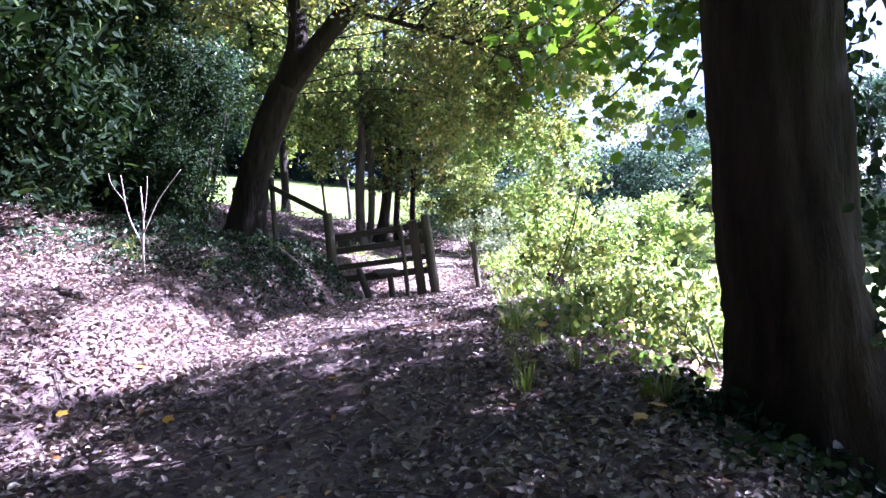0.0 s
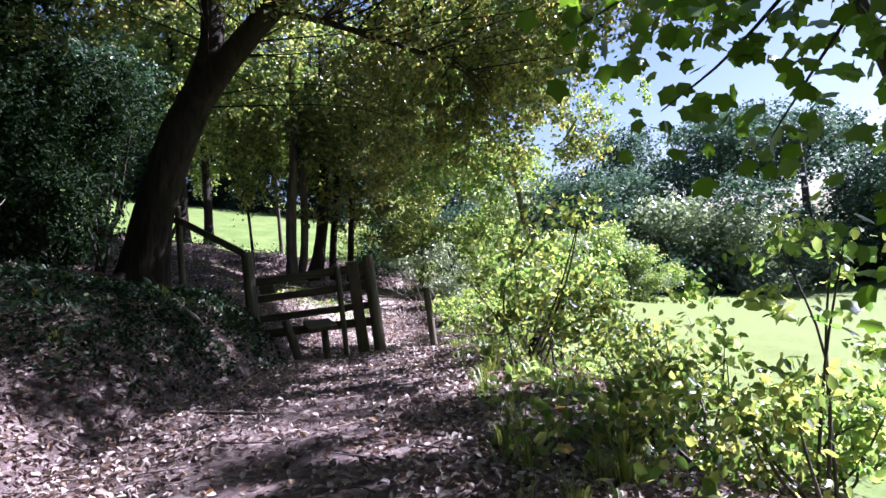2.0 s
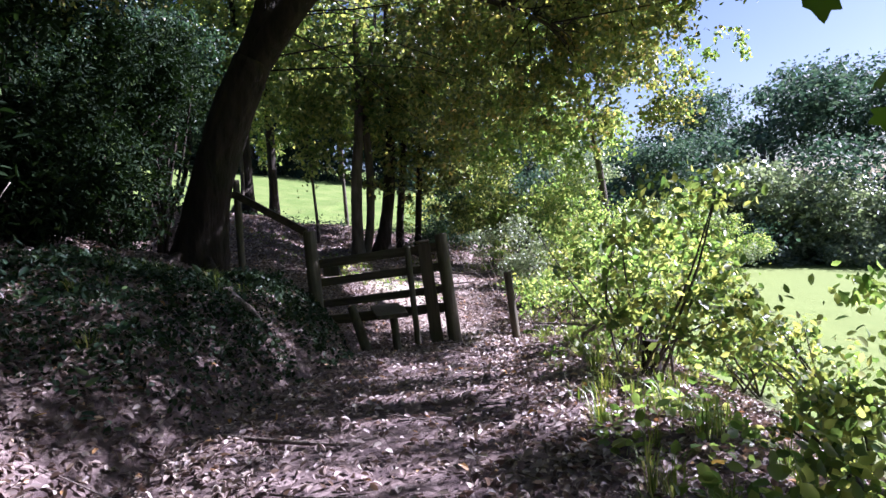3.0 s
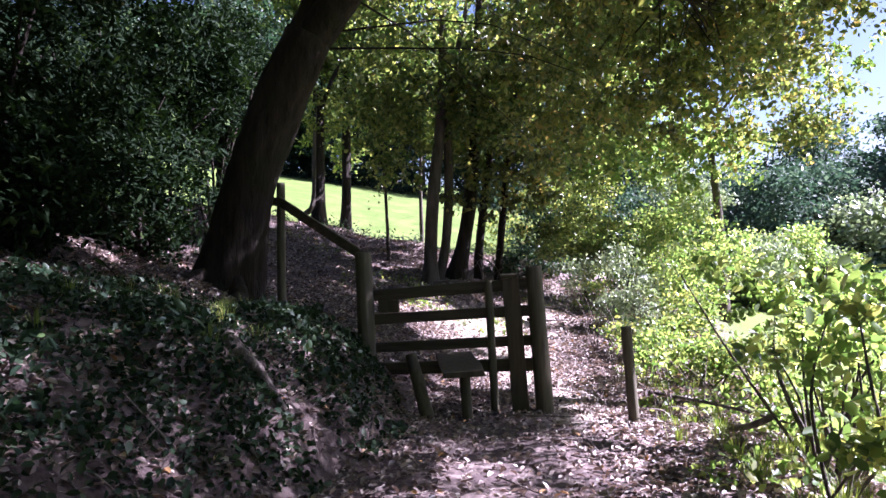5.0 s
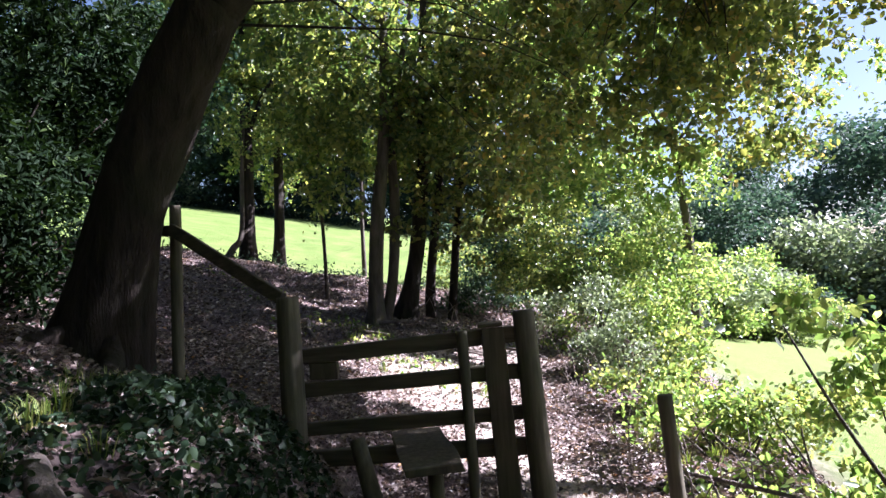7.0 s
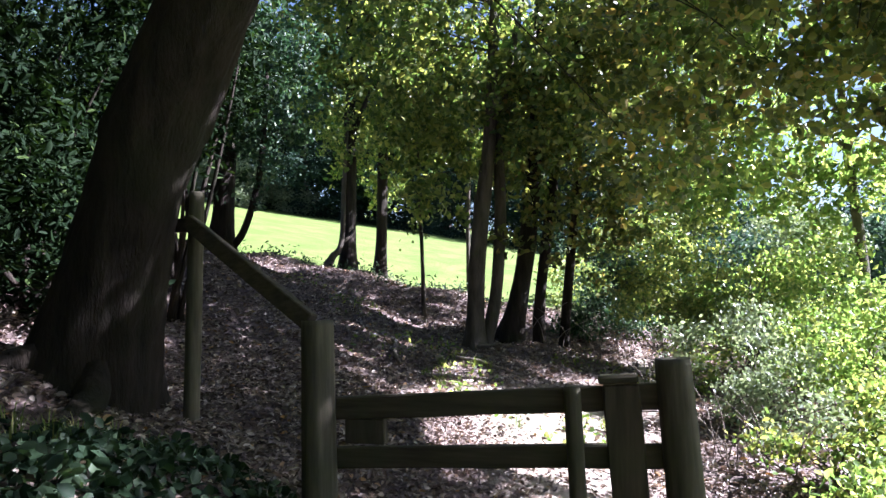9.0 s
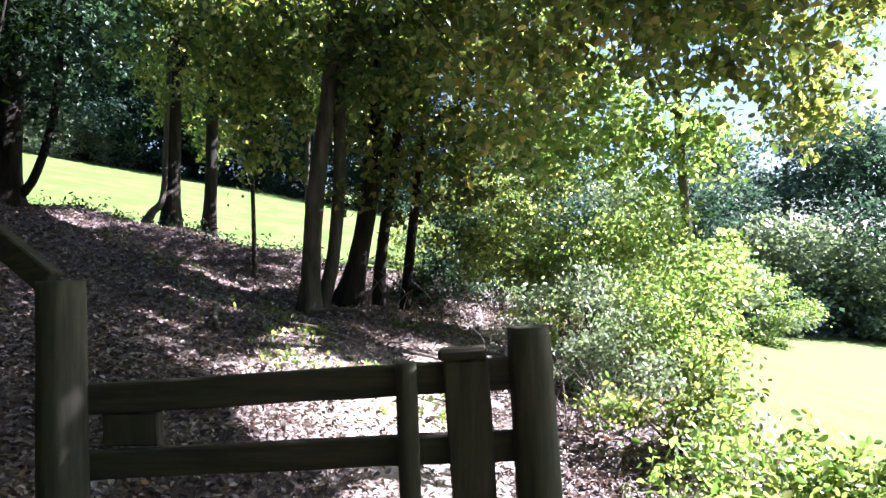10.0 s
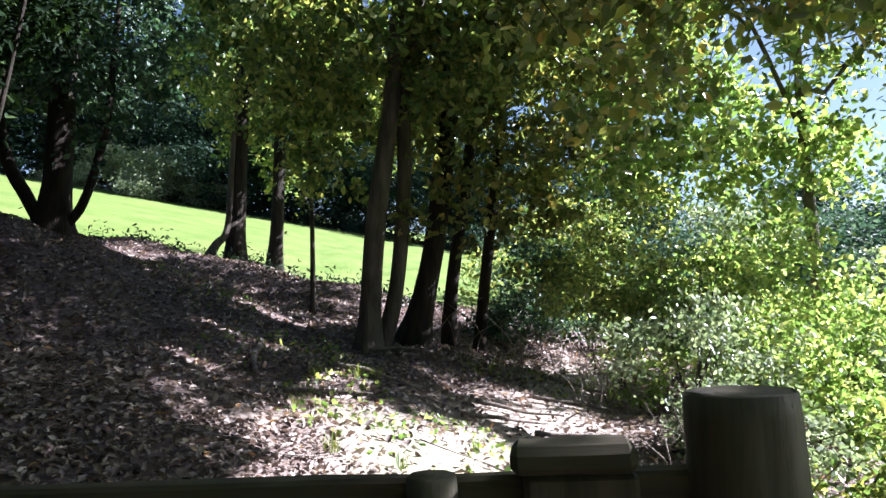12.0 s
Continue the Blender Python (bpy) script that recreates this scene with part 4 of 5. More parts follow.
tagged(new("root", tube_mesh("root", [[(x, y, gz(x, y) + 0.03, 0.05 - 0.007 * k) for k, (x, y) in enumerate(ROOT_LINE)]], BARK_ROOT, 10, 5)), "pale exposed tree root lying on the bank", "root")
for k, (x, y, top, lean) in enumerate(((1.66, 8.2, 1.25, 0.2), (1.95, 9.0, 1.3, -0.1), (1.45, 7.7, 1.0, 0.05), (2.6, 6.4, 0.7, 0.1), (2.62, 4.9, 1.15, 0.03))):
    shrub("thin upright sapling with sparse bright leaves", (x, y), [((x + lean, y, top - 0.25), (0.32, 0.3, 0.4))], 14, 16, 0.08, 0.075, LEAF_BRIGHT, 3, seed=171 + k, name="sapling", group="path-side saplings", radius=0.011)

# ---- evergreen growth on the bank, and unseen shrubs behind the start ----
# Shrubs with y below zero are never seen; they hold back sky light.
for k, (x, y, blobs, n, L) in enumerate((
        (-4.2, 5.6, [((-3.5, 5.6, 2.7), (1.1, 1.2, 0.9)), ((-2.8, 4.6, 2.75), (0.8, 0.7, 0.6))], 170, 0.13),
        (-3.6, 2.8, [((-3.2, 3.2, 2.5), (1.0, 1.0, 0.8)), ((-2.2, 3.4, 3.0), (0.9, 0.8, 0.5))], 110, 0.13),
        (-5.0, 8.0, [((-4.6, 7.6, 3.4), (1.3, 1.2, 1.1)), ((-3.6, 8.0, 4.3), (1.0, 1.0, 0.7))], 150, 0.12),
        (-5.8, 10.2, [((-5.4, 10.2, 4.2), (1.5, 1.3, 1.4)), ((-5.6, 9.0, 2.6), (1.0, 1.0, 0.8))], 150, 0.11),
        (-6.5, 12.6, [((-6.2, 12.8, 4.6), (1.6, 1.3, 1.6)), ((-5.0, 13.2, 4.2), (1.0, 1.0, 1.0))], 170, 0.1),
        (-5.4, 14.2, [((-5.2, 14.3, 4.4), (1.2, 0.8, 1.1))], 130, 0.1),
        (-4.3, 9.1, [((-4.3, 9.1, 2.2), (0.8, 0.8, 0.6))], 70, 0.1),
        (-4.6, 7.4, [((-4.6, 7.4, 2.0), (0.8, 0.8, 0.6))], 70, 0.1),
        (-4.9, 11.7, [((-4.8, 11.7, 2.5), (0.9, 0.8, 1.1))], 90, 0.1),
        (-5.9, 12.7, [((-5.8, 12.7, 2.8), (0.9, 0.8, 1.2))], 90, 0.1),
        (-6.9, 13.8, [((-6.8, 13.7, 3.1), (1.0, 0.8, 1.3))], 90, 0.1),
        (-7.9, 15.0, [((-8.0, 15.0, 3.4), (1.0, 0.8, 1.4))], 90, 0.1),
        (-5.2, 9.3, [((-5.0, 9.3, 2.5), (0.9, 1.0, 0.8))], 80, 0.11),
        (-10.0, 12.0, [((-10.0, 12.0, 4.0), (1.8, 1.8, 2.2))], 150, 0.13),
        (-10.0, 6.5, [((-10.0, 6.5, 3.6), (1.8, 2.0, 2.2))], 150, 0.13),
        (-11.5, 16.5, [((-11.5, 16.5, 4.6), (1.8, 1.8, 2.2))], 140, 0.13),
        (-7.5, 3.0, [((-7.2, 3.0, 3.2), (1.6, 1.8, 1.8))], 130, 0.13),
        (-8.0, 8.5, [((-7.8, 8.6, 4.2), (1.6, 1.6, 1.8))], 120, 0.12),
        (-2.6, -3.6, [((-2.6, -3.6, 1.8), (1.4, 1.1, 1.9))], 150, 0.14),
        (0.6, -4.4, [((0.6, -4.4, 1.7), (1.5, 1.0, 1.9))], 150, 0.14),
        (3.6, -3.6, [((3.6, -3.6, 1.4), (1.5, 1.1, 1.9))], 150, 0.14),
        (6.0, -1.8, [((6.0, -1.8, 0.8), (1.3, 1.3, 1.7))], 150, 0.14),
        (-5.2, -1.6, [((-5.0, -1.6, 2.4), (1.2, 1.4, 1.9))], 150, 0.14),
        (-8.4, 14.5, [((-8.4, 14.6, 4.8), (1.8, 1.5, 2.0))], 140, 0.11))):
    shrub("evergreen shrub, leaf colour darkened for the bank's deep shade", (x, y), blobs, n, 58, 0.22, L, LEAF_EVERGREEN, 6, bark=BARK_BIG, seed=61 + k, name="evergreen_shrub", group="evergreen shrubs on the bank", width=0.36, radius=0.035, flat=0.5)

# ---- shrubs along the open side ----
VERGE = (
    ((1.55, 7.0), [((1.8, 7.1, 0.95), (0.75, 0.7, 0.6)), ((1.35, 7.25, 0.7), (0.4, 0.4, 0.4))], 80, LEAF_GREEN, 0.06),
    ((1.7, 8.6), [((1.6, 8.8, 0.9), (0.6, 0.6, 0.6))], 70, LEAF_BRIGHT, 0.06),
    ((2.3, 9.8), [((2.2, 9.8, 0.4), (0.8, 0.7, 0.7))], 80, LEAF_BRIGHT, 0.065),
    ((2.3, 5.6), [((2.25, 5.6, 0.0), (0.55, 0.6, 0.5))], 60, LEAF_GREEN, 0.065),
    ((2.45, 4.7), [((2.4, 4.7, 0.1), (0.4, 0.4, 0.5))], 40, LEAF_GREEN, 0.068),
    ((3.0, 5.4), [((2.9, 5.4, -0.2), (0.5, 0.5, 0.5))], 40, LEAF_BRIGHT, 0.068),
    ((1.75, 4.6), [((1.8, 4.7, 0.2), (0.4, 0.5, 0.35))], 45, LEAF_GREEN, 0.065),
    ((3.0, 7.4), [((2.9, 7.4, -0.1), (0.6, 0.6, 0.5))], 45, LEAF_GREEN, 0.065),
    ((1.5, 11.4), [((1.4, 11.5, 0.25), (0.6, 0.7, 0.35))], 60, LEAF_BRIGHT, 0.055),
    ((2.3, 11.6), [((2.2, 11.8, 0.0), (0.7, 0.7, 0.4))], 60, LEAF_GREEN, 0.055),
    ((1.3, 13.0), [((1.25, 13.2, 0.4), (0.5, 0.7, 0.4))], 60, LEAF_GREEN, 0.055),
    ((0.9, 15.2), [((0.85, 15.3, 0.75), (0.75, 0.8, 0.6))], 100, LEAF_GREY, 0.05),
    ((1.9, 15.5), [((1.9, 15.6, 0.9), (1.0, 1.0, 1.0))], 130, LEAF_BRIGHT, 0.065),
    ((0.6, 17.3), [((0.5, 17.4, 1.7), (0.9, 0.8, 1.1))], 120, LEAF_GREEN, 0.06),
    ((2.6, 18.0), [((2.4, 18.0, 1.7), (1.5, 1.2, 1.5))], 170, LEAF_BRIGHT, 0.075),
    ((-1.0, 19.4), [((-0.9, 19.5, 1.4), (0.8, 0.6, 0.8))], 110, LEAF_SHADE, 0.075),
    ((0.4, 19.2), [((0.3, 19.3, 1.3), (0.8, 0.6, 0.8))], 110, LEAF_GREEN, 0.075),
    ((-0.4, 20.6), [((-0.5, 20.6, 1.6), (0.8, 0.7, 1.1))], 110, LEAF_SHADE, 0.075),
    ((0.5, 22.0), [((0.3, 22.2, 2.0), (1.1, 1.0, 1.6))], 130, LEAF_GREEN, 0.085),
    ((-1.6, 24.5), [((-1.3, 24.6, 2.0), (1.2, 1.0, 1.4))], 130, LEAF_GREEN, 0.085),
    ((4.2, 22.0), [((4.0, 22.0, 1.5), (1.7, 1.4, 1.7))], 150, LEAF_GREY, 0.1),
    ((2.7, 8.6), [((2.6, 8.6, 0.3), (0.6, 0.6, 0.65))], 110, LEAF_GREEN, 0.06),
    ((3.5, 6.8), [((3.5, 6.8, -0.4), (0.7, 0.7, 0.6))], 100, LEAF_BRIGHT, 0.065),
    ((1.2, 14.4), [((1.15, 14.4, 0.35), (0.5, 0.6, 0.45))], 80, LEAF_GREY, 0.05),
    ((1.2, 16.6), [((1.2, 16.6, 0.9), (0.8, 0.7, 0.8))], 110, LEAF_BRIGHT, 0.06),
)
for k, (at, blobs, n, mat, L) in enumerate(VERGE):
    shrub({LEAF_BRIGHT: "sunlit yellow-green hedgerow shrub", LEAF_GREEN: "leafy green shrub beside the path", LEAF_GREY: "pale grey-green shrub in the hedgerow", LEAF_SHADE: "shrub under the trees, shade put into its blue-green leaves"}[mat],
          at, blobs, int(n * (0.45 if at[1] < 9 else 0.85)), 42, 0.1 if L < 0.07 else 0.16, L, mat, 7, seed=81 + k, group="hedgerow shrubs", fine=L < 0.07)


# ---- far trees ----
def far_tree(label, tall, wide, mat, seed, leaf=0.32, name="tree", low=0.02):
    t = thing(name, label, "tree", (0, 0, 0), "distant trees")
    part("trunk", tube_mesh("trunk", [[(0, 0, -0.5, 0.4), (0.1, 0, tall * 0.3, 0.3), (0, 0.1, tall * 0.75, 0.1)]], BARK_GREY, 8, 4, 0.05), BARK_GREY, t)
    r = np.random.default_rng(seed)
    blobs = [((r.normal(0, wide * 0.35), r.normal(0, wide * 0.35), tall * (low + (0.88 - low) * (k + 0.5) / 15)), (wide * r.uniform(0.28, 0.45), wide * r.uniform(0.28, 0.45), tall * r.uniform(0.1, 0.17))) for k in range(15)]
    p, c = clump_points(blobs, 420, 46, wide * 0.075, seed, 0.55)
    part("crown", leaf_mesh("crown", p, leaf, mat, seed=seed, width=0.7), mat, t)
    return t


def far_copies(model, spots, seed):
    r = random.Random(seed)
    for k, (x, y, s) in enumerate(spots):
        m = Matrix.Translation((x, y, gz(x, y))) @ Matrix.Rotation(r.uniform(0, 6.28), 4, "Z") @ Matrix.Diagonal((s * r.uniform(0.9, 1.15), s * r.uniform(0.9, 1.15), s, 1))
        if k == 0:
            model.matrix_basis = m
        else:
            copy_thing(model, m @ Matrix.Diagonal((1 / model.scale[0], 1 / model.scale[1], 1 / model.scale[2], 1)))


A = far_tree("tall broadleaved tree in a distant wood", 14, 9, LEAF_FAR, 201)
B = far_tree("round broadleaved tree, at the far edge and unseen behind the start", 10, 8, LEAF_FAR, 202)
C = far_tree("pale silvery bush at the field's edge", 5.5, 6, LEAF_GREY, 203, 0.24, "bush", 0.0)
far_copies(A, [(22, 56, 1.0), (30, 52, 1.05), (38, 58, 1.1), (16, 62, 1.0), (46, 52, 1.0), (26, 64, 1.15), (54, 44, 1.0), (8, 66, 1.0), (60, 34, 1.0), (62, 22, 1.0), (60, 10, 1.0), (58, -4, 1.0), (50, -16, 1.0)], 5)
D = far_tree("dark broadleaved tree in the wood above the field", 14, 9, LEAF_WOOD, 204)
far_copies(D, [(-8, 66, 1.1), (-16, 68, 1.1), (-24, 66, 1.2), (-31, 66, 1.25), (-38, 64, 1.2), (-46, 60, 1.2), (-54, 54, 1.2), (0, 68, 1.1), (-20, 74, 1.3), (-35, 73, 1.3), (-60, 44, 1.1), (-64, 30, 1.1), (-12, 62, 0.7), (-4, 61, 0.7), (-20, 62, 0.75), (-27, 61, 0.8), (-41, 58, 0.8)], 8)
# Spots with negative y are added behind the start to screen off sky light.
far_copies(B, [(12, 46, 0.8), (33, 46, 0.8), (42, 45, 0.8), (4, 56, 0.9), (9, 42, 0.7), (-12, 8, 0.9), (-13, 2, 0.9), (-14, 14, 0.8), (-12, -6, 0.9), (-5, -11, 0.9), (3, -12, 0.9), (11, -10, 0.9), (17, -4, 0.8)], 6)
far_copies(C, [(17, 46, 1.2), (21.5, 46, 1.0), (-30, 57, 0.8), (-34, 57, 0.7), (26, 46, 0.8), (9.6, 36.5, 0.6)], 7)
E = far_tree("yellowing bush at the hedgerow's far end", 5.0, 4.6, LEAF_BRIGHT, 205, 0.2, "bush", 0.0)
far_copies(E, [(10.9, 35.5, 0.55), (8.4, 34.0, 0.7)], 9)


# ---- litter, ivy, grass ----
def scatter(n, x0, x1, y0, y1, seed, keep=None, lift=0.012):
    r = np.random.default_rng(seed)
    x, y = r.uniform(x0, x1, n), r.uniform(y0, y1, n)
    if keep is not None:
        k = r.uniform(0, 1, n) < keep(x, y)
        x, y = x[k], y[k]
    return np.stack([x, y, height(x, y) + lift + r.uniform(0, lift, len(x))], 1)


def litter(name, n, box, size, seed, thin):
    p = scatter(n, *box, seed, lambda x, y: (1 - grassy(x, y)) * (1 - 0.7 * worn(x, y)) * (1 - thin * np.exp(-((x + 0.1) / 0.95) ** 2) * (y < 10)) * (1 - 0.8 * np.exp(-((x + 2.1) / 0.9) ** 2 - ((y - 7.8) / 1.9) ** 2)))
    tagged(new(name, leaf_mesh(name, p, size, LEAF_FALLEN, width=0.6, flat=1.3, fold=0.5, fine=True, vary=0.5, seed=seed + 1)), "dry curled brown leaf litter on the ground", "leaf litter", kind="stuff")


litter("fallen_leaves", 140000, (-5, 2.6, 0.5, 13), 0.04, 301, 0.8)
litter("leaf_litter", 60000, (-11, 2.6, 13, 23.5), 0.055, 305, 0)


def ground_leaves(name, label, category, spots, per, spread, size, mat, seed, high=0.12, width=0.7, flat=0.5, fine=True):
    """Low growth over the ground: leaves in patches (x, y, radius)."""
    r = np.random.default_rng(seed)
    out = []
    for x, y, rad in spots:
        n = int(per * rad * rad)
        a, d = r.uniform(0, 6.28, n), rad * np.sqrt(r.uniform(0, 1, n))
        px, py = x + d * np.cos(a), y + d * np.sin(a)
        out.append(np.stack([px, py, height(px, py) + r.uniform(0.01, 1, n) ** 1.5 * high * (1.1 - d / rad)], 1))
    tagged(new(name, leaf_mesh(name, np.vstack(out), size, mat, width=width, seed=seed, flat=flat, fine=fine, hang=0.3)), label, category, kind="stuff")


ground_leaves("ivy", "dark ivy covering the bank beside the stile", "ivy", [(-1.2, 8.9, 0.35), (-1.2, 8.3, 0.3), (-1.35, 9.5, 0.3), (-1.75, 9.35, 0.5), (-1.55, 8.7, 0.4), (-1.9, 8.9, 0.4), (-1.5, 9.8, 0.3), (-2.2, 9.5, 0.4), (-1.3, 7.5, 0.3), (-2.9, 7.6, 0.35), (-2.0, 9.8, 0.3)], 3600, 0.2, 0.052, LEAF_IVY, 331, 0.15)
# Ivy grows here, but extra dark leaves are added to deepen the bank's shade.
ground_leaves("ivy_patches", "dark ivy through litter, packed dense to deepen the bank's shade", "ivy", [(-2.5, 7.3, 0.6), (-2.0, 6.8, 0.5), (-2.7, 6.4, 0.6), (-2.3, 8.1, 0.6), (-1.7, 7.4, 0.45), (-2.9, 9.0, 0.6), (-3.2, 7.2, 0.6), (-1.9, 8.0, 0.6), (-2.7, 8.0, 0.7), (-1.6, 6.3, 0.4), (-1.4, 6.8, 0.35), (-1.95, 6.0, 0.4), (-1.5, 7.2, 0.35), (-2.4, 5.7, 0.35)], 3000, 0.2, 0.042, LEAF_IVY, 332, 0.12)
ground_leaves("bramble_leaves", "low bramble and fern leaves on the bank", "undergrowth", [(-2.1, 6.6, 0.4), (-2.7, 6.9, 0.4), (-3.3, 5.8, 0.5), (-2.5, 6.0, 0.3), (-1.8, 7.6, 0.25), (-1.6, 5.7, 0.15)], 700, 0.2, 0.08, LEAF_SHADE, 341, 0.3, 0.4)
ground_leaves("verge_leaves", "bramble and nettle leaves along the path's verge", "undergrowth", [(1.35, 5.6, 0.45), (1.3, 4.6, 0.4), (1.6, 6.3, 0.4), (1.25, 8.0, 0.4), (1.2, 10.6, 0.4), (1.5, 3.8, 0.35), (1.9, 10.7, 0.6), (1.2, 12.2, 0.5), (2.6, 10.8, 0.7), (2.0, 3.6, 0.35)], 1000, 0.2, 0.06, LEAF_BRIGHT, 351, 0.3)
ground_leaves("seedlings", "sunlit low weeds beside the trodden ground", "undergrowth", [(-1.6, 13.6, 0.5), (-1.0, 14.2, 0.5), (-2.0, 14.6, 0.5), (-0.6, 13.2, 0.4), (-2.6, 15.8, 0.4)], 420, 0.2, 0.05, LEAF_BRIGHT, 361, 0.14)


def grass_tufts(name, label, spots, blades, tall, seed):
    """Blades that arch out from tufts."""
    r = np.random.default_rng(seed)
    V, F = [], []
    for x, y in spots:
        z = gz(x, y)
        for _ in range(blades):
            a, L = r.uniform(0, 6.28), tall * r.uniform(0.5, 1.2)
            d = np.array([math.cos(a), math.sin(a), 0])
            s = np.array([-math.sin(a), math.cos(a), 0]) * 0.0028
            b0 = np.array([x, y, z]) + d * r.uniform(0, 0.06)
            out = r.uniform(0.2, 0.7)
            ps = [b0, b0 + d * L * out * 0.35 + [0, 0, L * 0.6], b0 + d * L * out + [0, 0, L * 0.8]]
            k = len(V)
            V += [ps[0] - s, ps[0] + s, ps[1] + s * 0.8, ps[1] - s * 0.8, ps[2]]
            F += [(k, k + 1, k + 2), (k, k + 2, k + 3), (k + 3, k + 2, k + 4)]
    tagged(new(name, fill_mesh(name, np.array(V), np.array(F), GRASS)), label, "grass", kind="stuff")


r0 = np.random.default_rng(377)
spots = [(x, y) for x, y in zip(r0.uniform(-2.9, -1.7, 22), r0.uniform(5.6, 9.6, 22))] + [(x, y) for x, y in zip(r0.uniform(0.9, 1.9, 70), r0.uniform(3.6, 12.5, 70))]
spots += [(x, y) for x, y in zip(r0.uniform(-2.4, -0.2, 14), r0.uniform(12.6, 15.2, 14))] + [(-2.35, 9.75), (-2.4, 9.6), (-2.2, 9.8)]
grass_tufts("grass_tufts", "arching grass tufts at the foot of the bank and verge", spots, 22, 0.15, 379)


# ---- sticks and single leaves on the ground ----
def sticks(n, seed):
    """Short dead twigs strewn over the litter."""
    r = np.random.default_rng(seed)
    runs = []
    for _ in range(n):
        x, y = r.uniform(-3.2, 1.4), r.uniform(2.0, 16.0)
        a, L = r.uniform(0, 6.28), r.uniform(0.12, 0.5)
        pts = []
        for k in range(3):
            px, py = x + math.cos(a) * L * k / 2 + r.normal(0, 0.02), y + math.sin(a) * L * k / 2 + r.normal(0, 0.02)
            pts.append((px, py, gz(px, py) + 0.02 + r.uniform(0, 0.015), 0.005 * (1.2 - 0.35 * k)))
        runs.append(pts)
    tagged(new("dead_twigs", tube_mesh("dead_twigs", runs, BARK_ROOT, 5, 2, 0.05, 0, seed)), "short dead twigs strewn over the leaf litter", "twigs", kind="stuff")


sticks(260, 401)


def fallen_branch(run, seed):
    pts = [(x, y, gz(x, y) + up, r) for x, y, up, r in run]
    tagged(new("fallen_branch", tube_mesh("fallen_branch", [pts], BARK_ROOT, 7, 5, 0.08, 0, seed)), "thin grey fallen branch lying on the ground", "branch", "fallen branches")


fallen_branch([(0.95, 10.7, 0.12, 0.012), (1.2, 10.3, 0.14, 0.014), (1.5, 9.8, 0.16, 0.013), (1.75, 9.3, 0.2, 0.008)], 411)
fallen_branch([(1.3, 9.2, 0.02, 0.02), (1.42, 9.0, 0.1, 0.022), (1.5, 8.85, 0.2, 0.02)], 412)
fallen_branch([(-1.1, 6.0, 0.02, 0.012), (-0.7, 5.8, 0.03, 0.011), (-0.3, 5.75, 0.02, 0.007)], 413)
YELLOW = leaf_material("yellowed_maple_leaf", [(0.0, (0.5, 0.34, 0.04)), (1.0, (0.55, 0.22, 0.04))], (1.4, 1.2, 0.6), 0.2, 0.5, 0.4)
fallen_shape = maple_leaf_mesh("fallen_leaf", 520)
fallen_shape.materials[0] = YELLOW
rl = random.Random(9)
for x, y in ((1.59, 2.83), (1.71, 2.98), (1.52, 2.72), (1.66, 2.75), (-1.5, 3.11), (-0.12, 3.54), (-0.89, 3.07), (-1.42, 3.92), (-1.72, 5.41), (-2.3, 12.6), (-1.9, 13.1), (1.2, 4.4), (1.35, 5.2)):
    size = rl.uniform(0.07, 0.11)
    ob = new("fallen_leaf", fallen_shape)
    ob.matrix_basis = Matrix.Translation((x, y, gz(x, y) + 0.04)) @ Euler((rl.gauss(0, 0.3), rl.gauss(0, 0.3), rl.uniform(0, 6.28))).to_matrix().to_4x4() @ Matrix.Diagonal((size, size, size, 1))
    tagged(ob, "yellow-orange fallen maple leaf on brown litter", "leaf", "fallen maple leaves")


# ---- fringe along the field's edge, and a stump ----
fringe = [(x, float(np.interp(x, [-10, -7, -4, -2], [19.6, 20.9, 20.9, 20.4])) + 0.3 * math.sin(3 * x), 0.34) for x in np.arange(-10, -1.8, 0.42)]
# Ivy's dark colour paints the weeds as a silhouette against the bright field.
ground_leaves("field_edge_weeds", "weeds fringing the edge of the field, darkened into a silhouette", "undergrowth", fringe, 700, 0.2, 0.09, LEAF_IVY, 431, 0.42, 0.35, 0.3)
ground_leaves("slope_weeds", "straggling weeds on the leafy slope", "undergrowth", [(-2.9, 16.2, 0.5), (-3.2, 15.2, 0.4), (-4.4, 17.2, 0.5), (-2.2, 15.2, 0.35), (-5.6, 18.2, 0.5), (-0.8, 17.0, 0.5), (0.1, 16.4, 0.4)], 360, 0.2, 0.07, LEAF_GREEN, 433, 0.34, 0.4)
grass_tufts("verge_grass", "dry arching grass along the edge of the path", [(x, y) for x, y in zip(r0.uniform(0.95, 1.7, 40), r0.uniform(3.0, 9.0, 40))], 30, 0.2, 441)
zs = gz(1.55, 7.1)
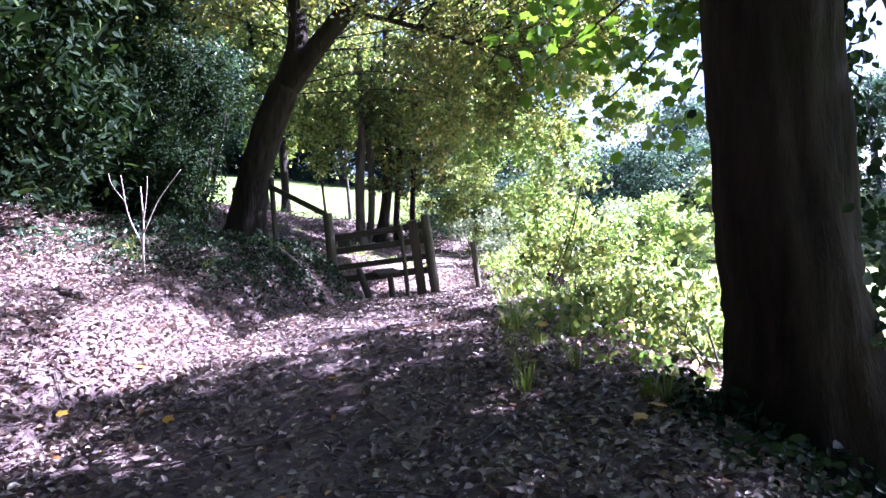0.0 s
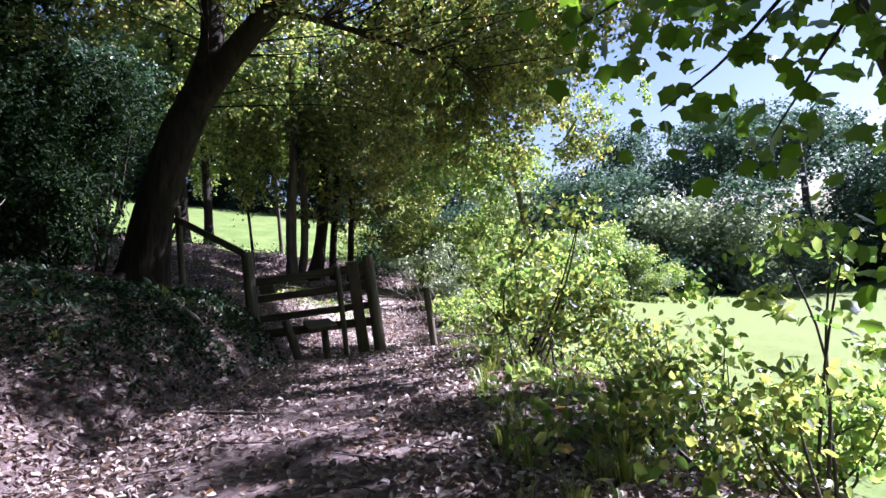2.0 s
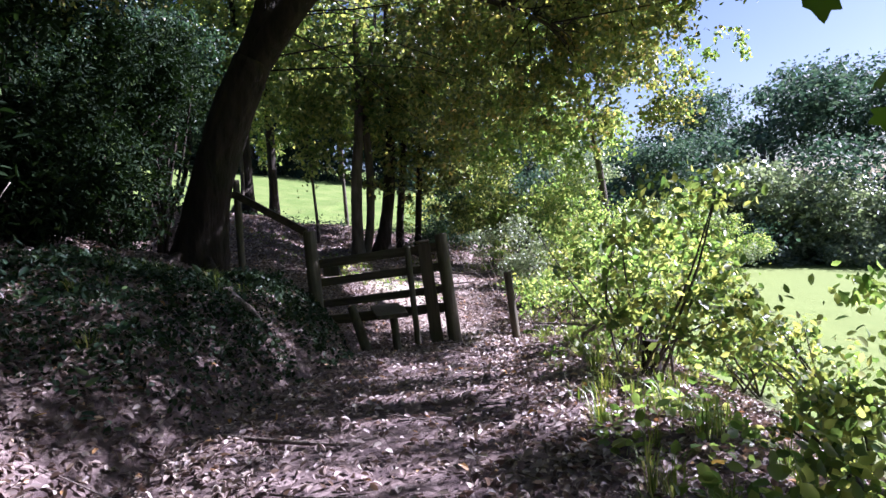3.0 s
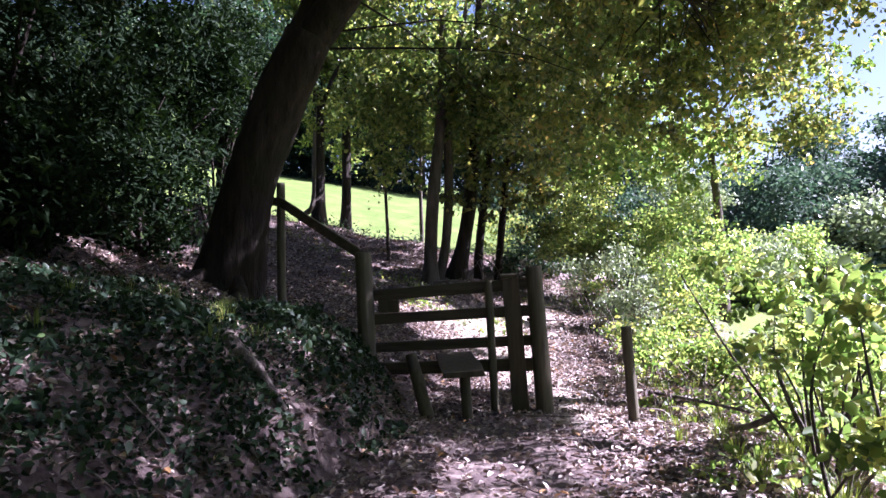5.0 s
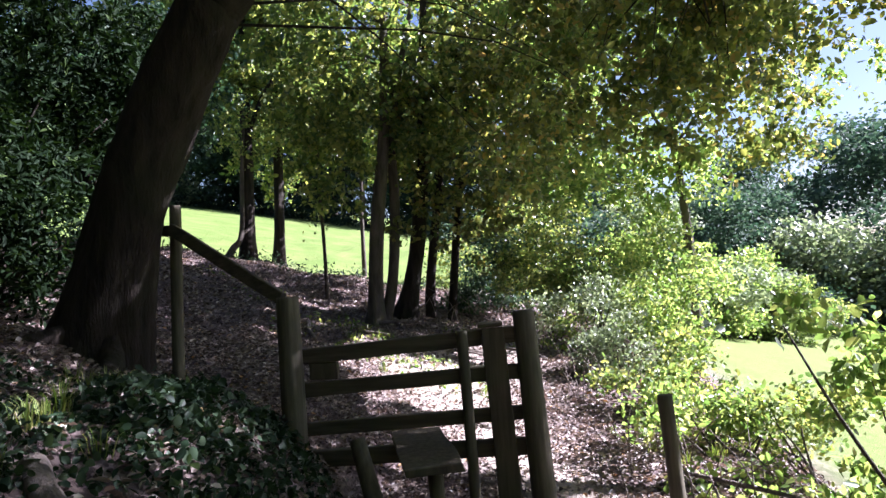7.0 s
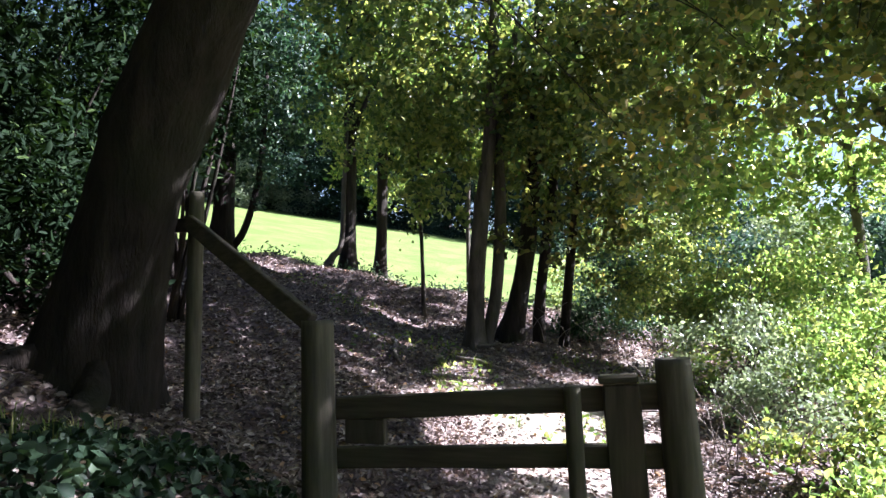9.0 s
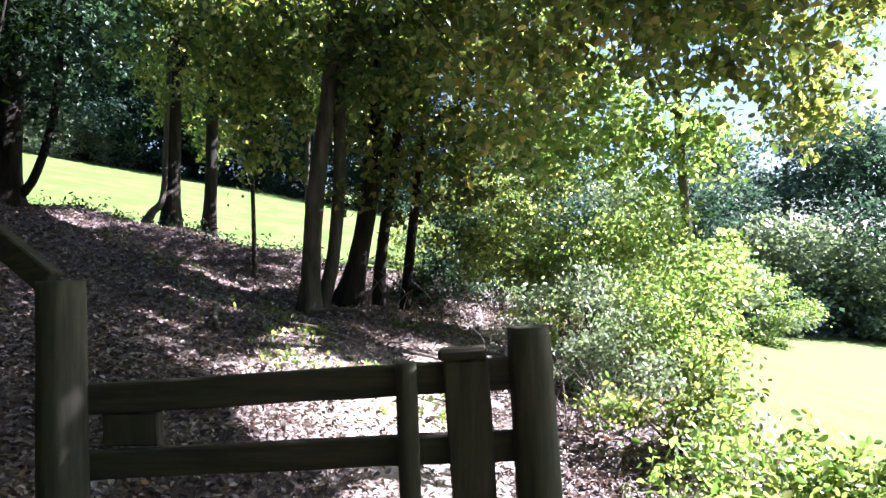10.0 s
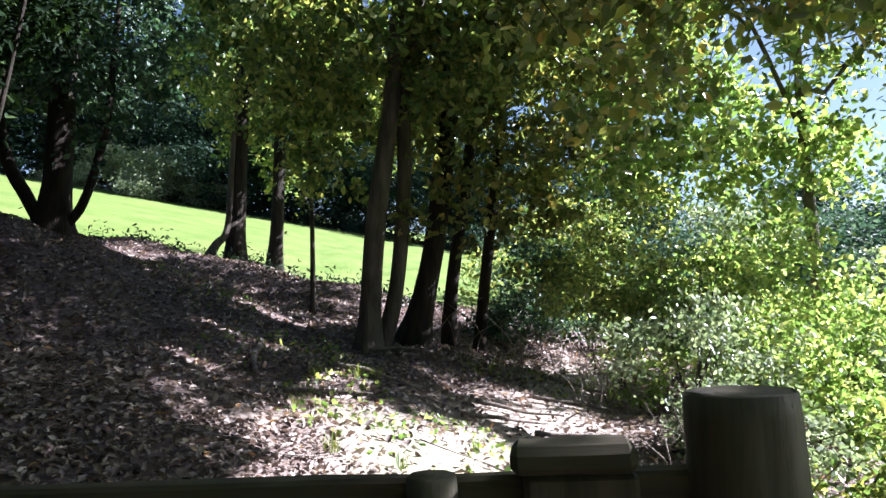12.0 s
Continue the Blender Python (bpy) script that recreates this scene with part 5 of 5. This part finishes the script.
tagged(new("stump", tube_mesh("stump", [[(1.55, 7.1, zs - 0.1, 0.075), (1.55, 7.1, zs + 0.1, 0.062), (1.56, 7.11, zs + 0.27, 0.058)]], BARK_BIG, 12, 4, 0.06, 0.3, 7)), "short dark cut stump among verge shrubs", "stump")
fallen_branch([(-3.3, 16.0, 0.02, 0.035), (-3.1, 15.6, 0.05, 0.034), (-2.95, 15.1, 0.04, 0.03), (-2.75, 14.7, 0.05, 0.022)], 414)
ground_leaves("trunk_foot_ivy", "dark ivy and weeds round the foot of the trunk", "ivy", [(1.95, 2.8, 0.3), (2.3, 2.5, 0.35), (1.8, 3.15, 0.25), (2.7, 2.5, 0.35), (2.0, 2.4, 0.25)], 2200, 0.2, 0.055, LEAF_IVY, 451, 0.22)


def dry_stalks():
    """Dead upright stems of last year's growth at the hedge's foot, each stalk a part."""
    r = np.random.default_rng(461)
    for x0, y0, n, tall in ((0.75, 13.6, 16, 0.55), (0.35, 16.2, 14, 0.6), (-0.6, 17.0, 12, 0.7), (-1.2, 17.4, 10, 0.6), (1.0, 11.2, 12, 0.45), (1.05, 10.2, 12, 0.4)):
        t = thing("dead_stalks", "clump of dry pale dead stalks at hedge foot", "dead plant", (x0, y0, gz(x0, y0)), "dead stalk clumps")
        for k in range(n):
            x, y = x0 + r.normal(0, 0.2), y0 + r.normal(0, 0.2)
            z, L = gz(x, y), tall * r.uniform(0.5, 1.2)
            dx, dy = r.normal(0, 0.16, 2)
            part("stalk", tube_mesh("stalk", [[(x, y, z - 0.02, 0.006), (x + dx * 0.5, y + dy * 0.5, z + L * 0.6, 0.005), (x + dx * 1.6, y + dy * 1.6, z + L, 0.003)]], BARK_ROOT, 5, 3, 0.05, 0, k), BARK_ROOT, t)


dry_stalks()
for k in range(9):
    rb = np.random.default_rng(480 + k)
    x, y, a = rb.uniform(-2.4, 0.3), rb.uniform(14.2, 17.0), rb.uniform(-0.5, 0.6)
    fallen_branch([(x + math.cos(a) * d + rb.normal(0, 0.03), y + math.sin(a) * d * 0.7, 0.03 + 0.03 * rb.uniform(), 0.022 * (1.1 - d)) for d in (0, 0.25, 0.5, 0.75)], 480 + k)
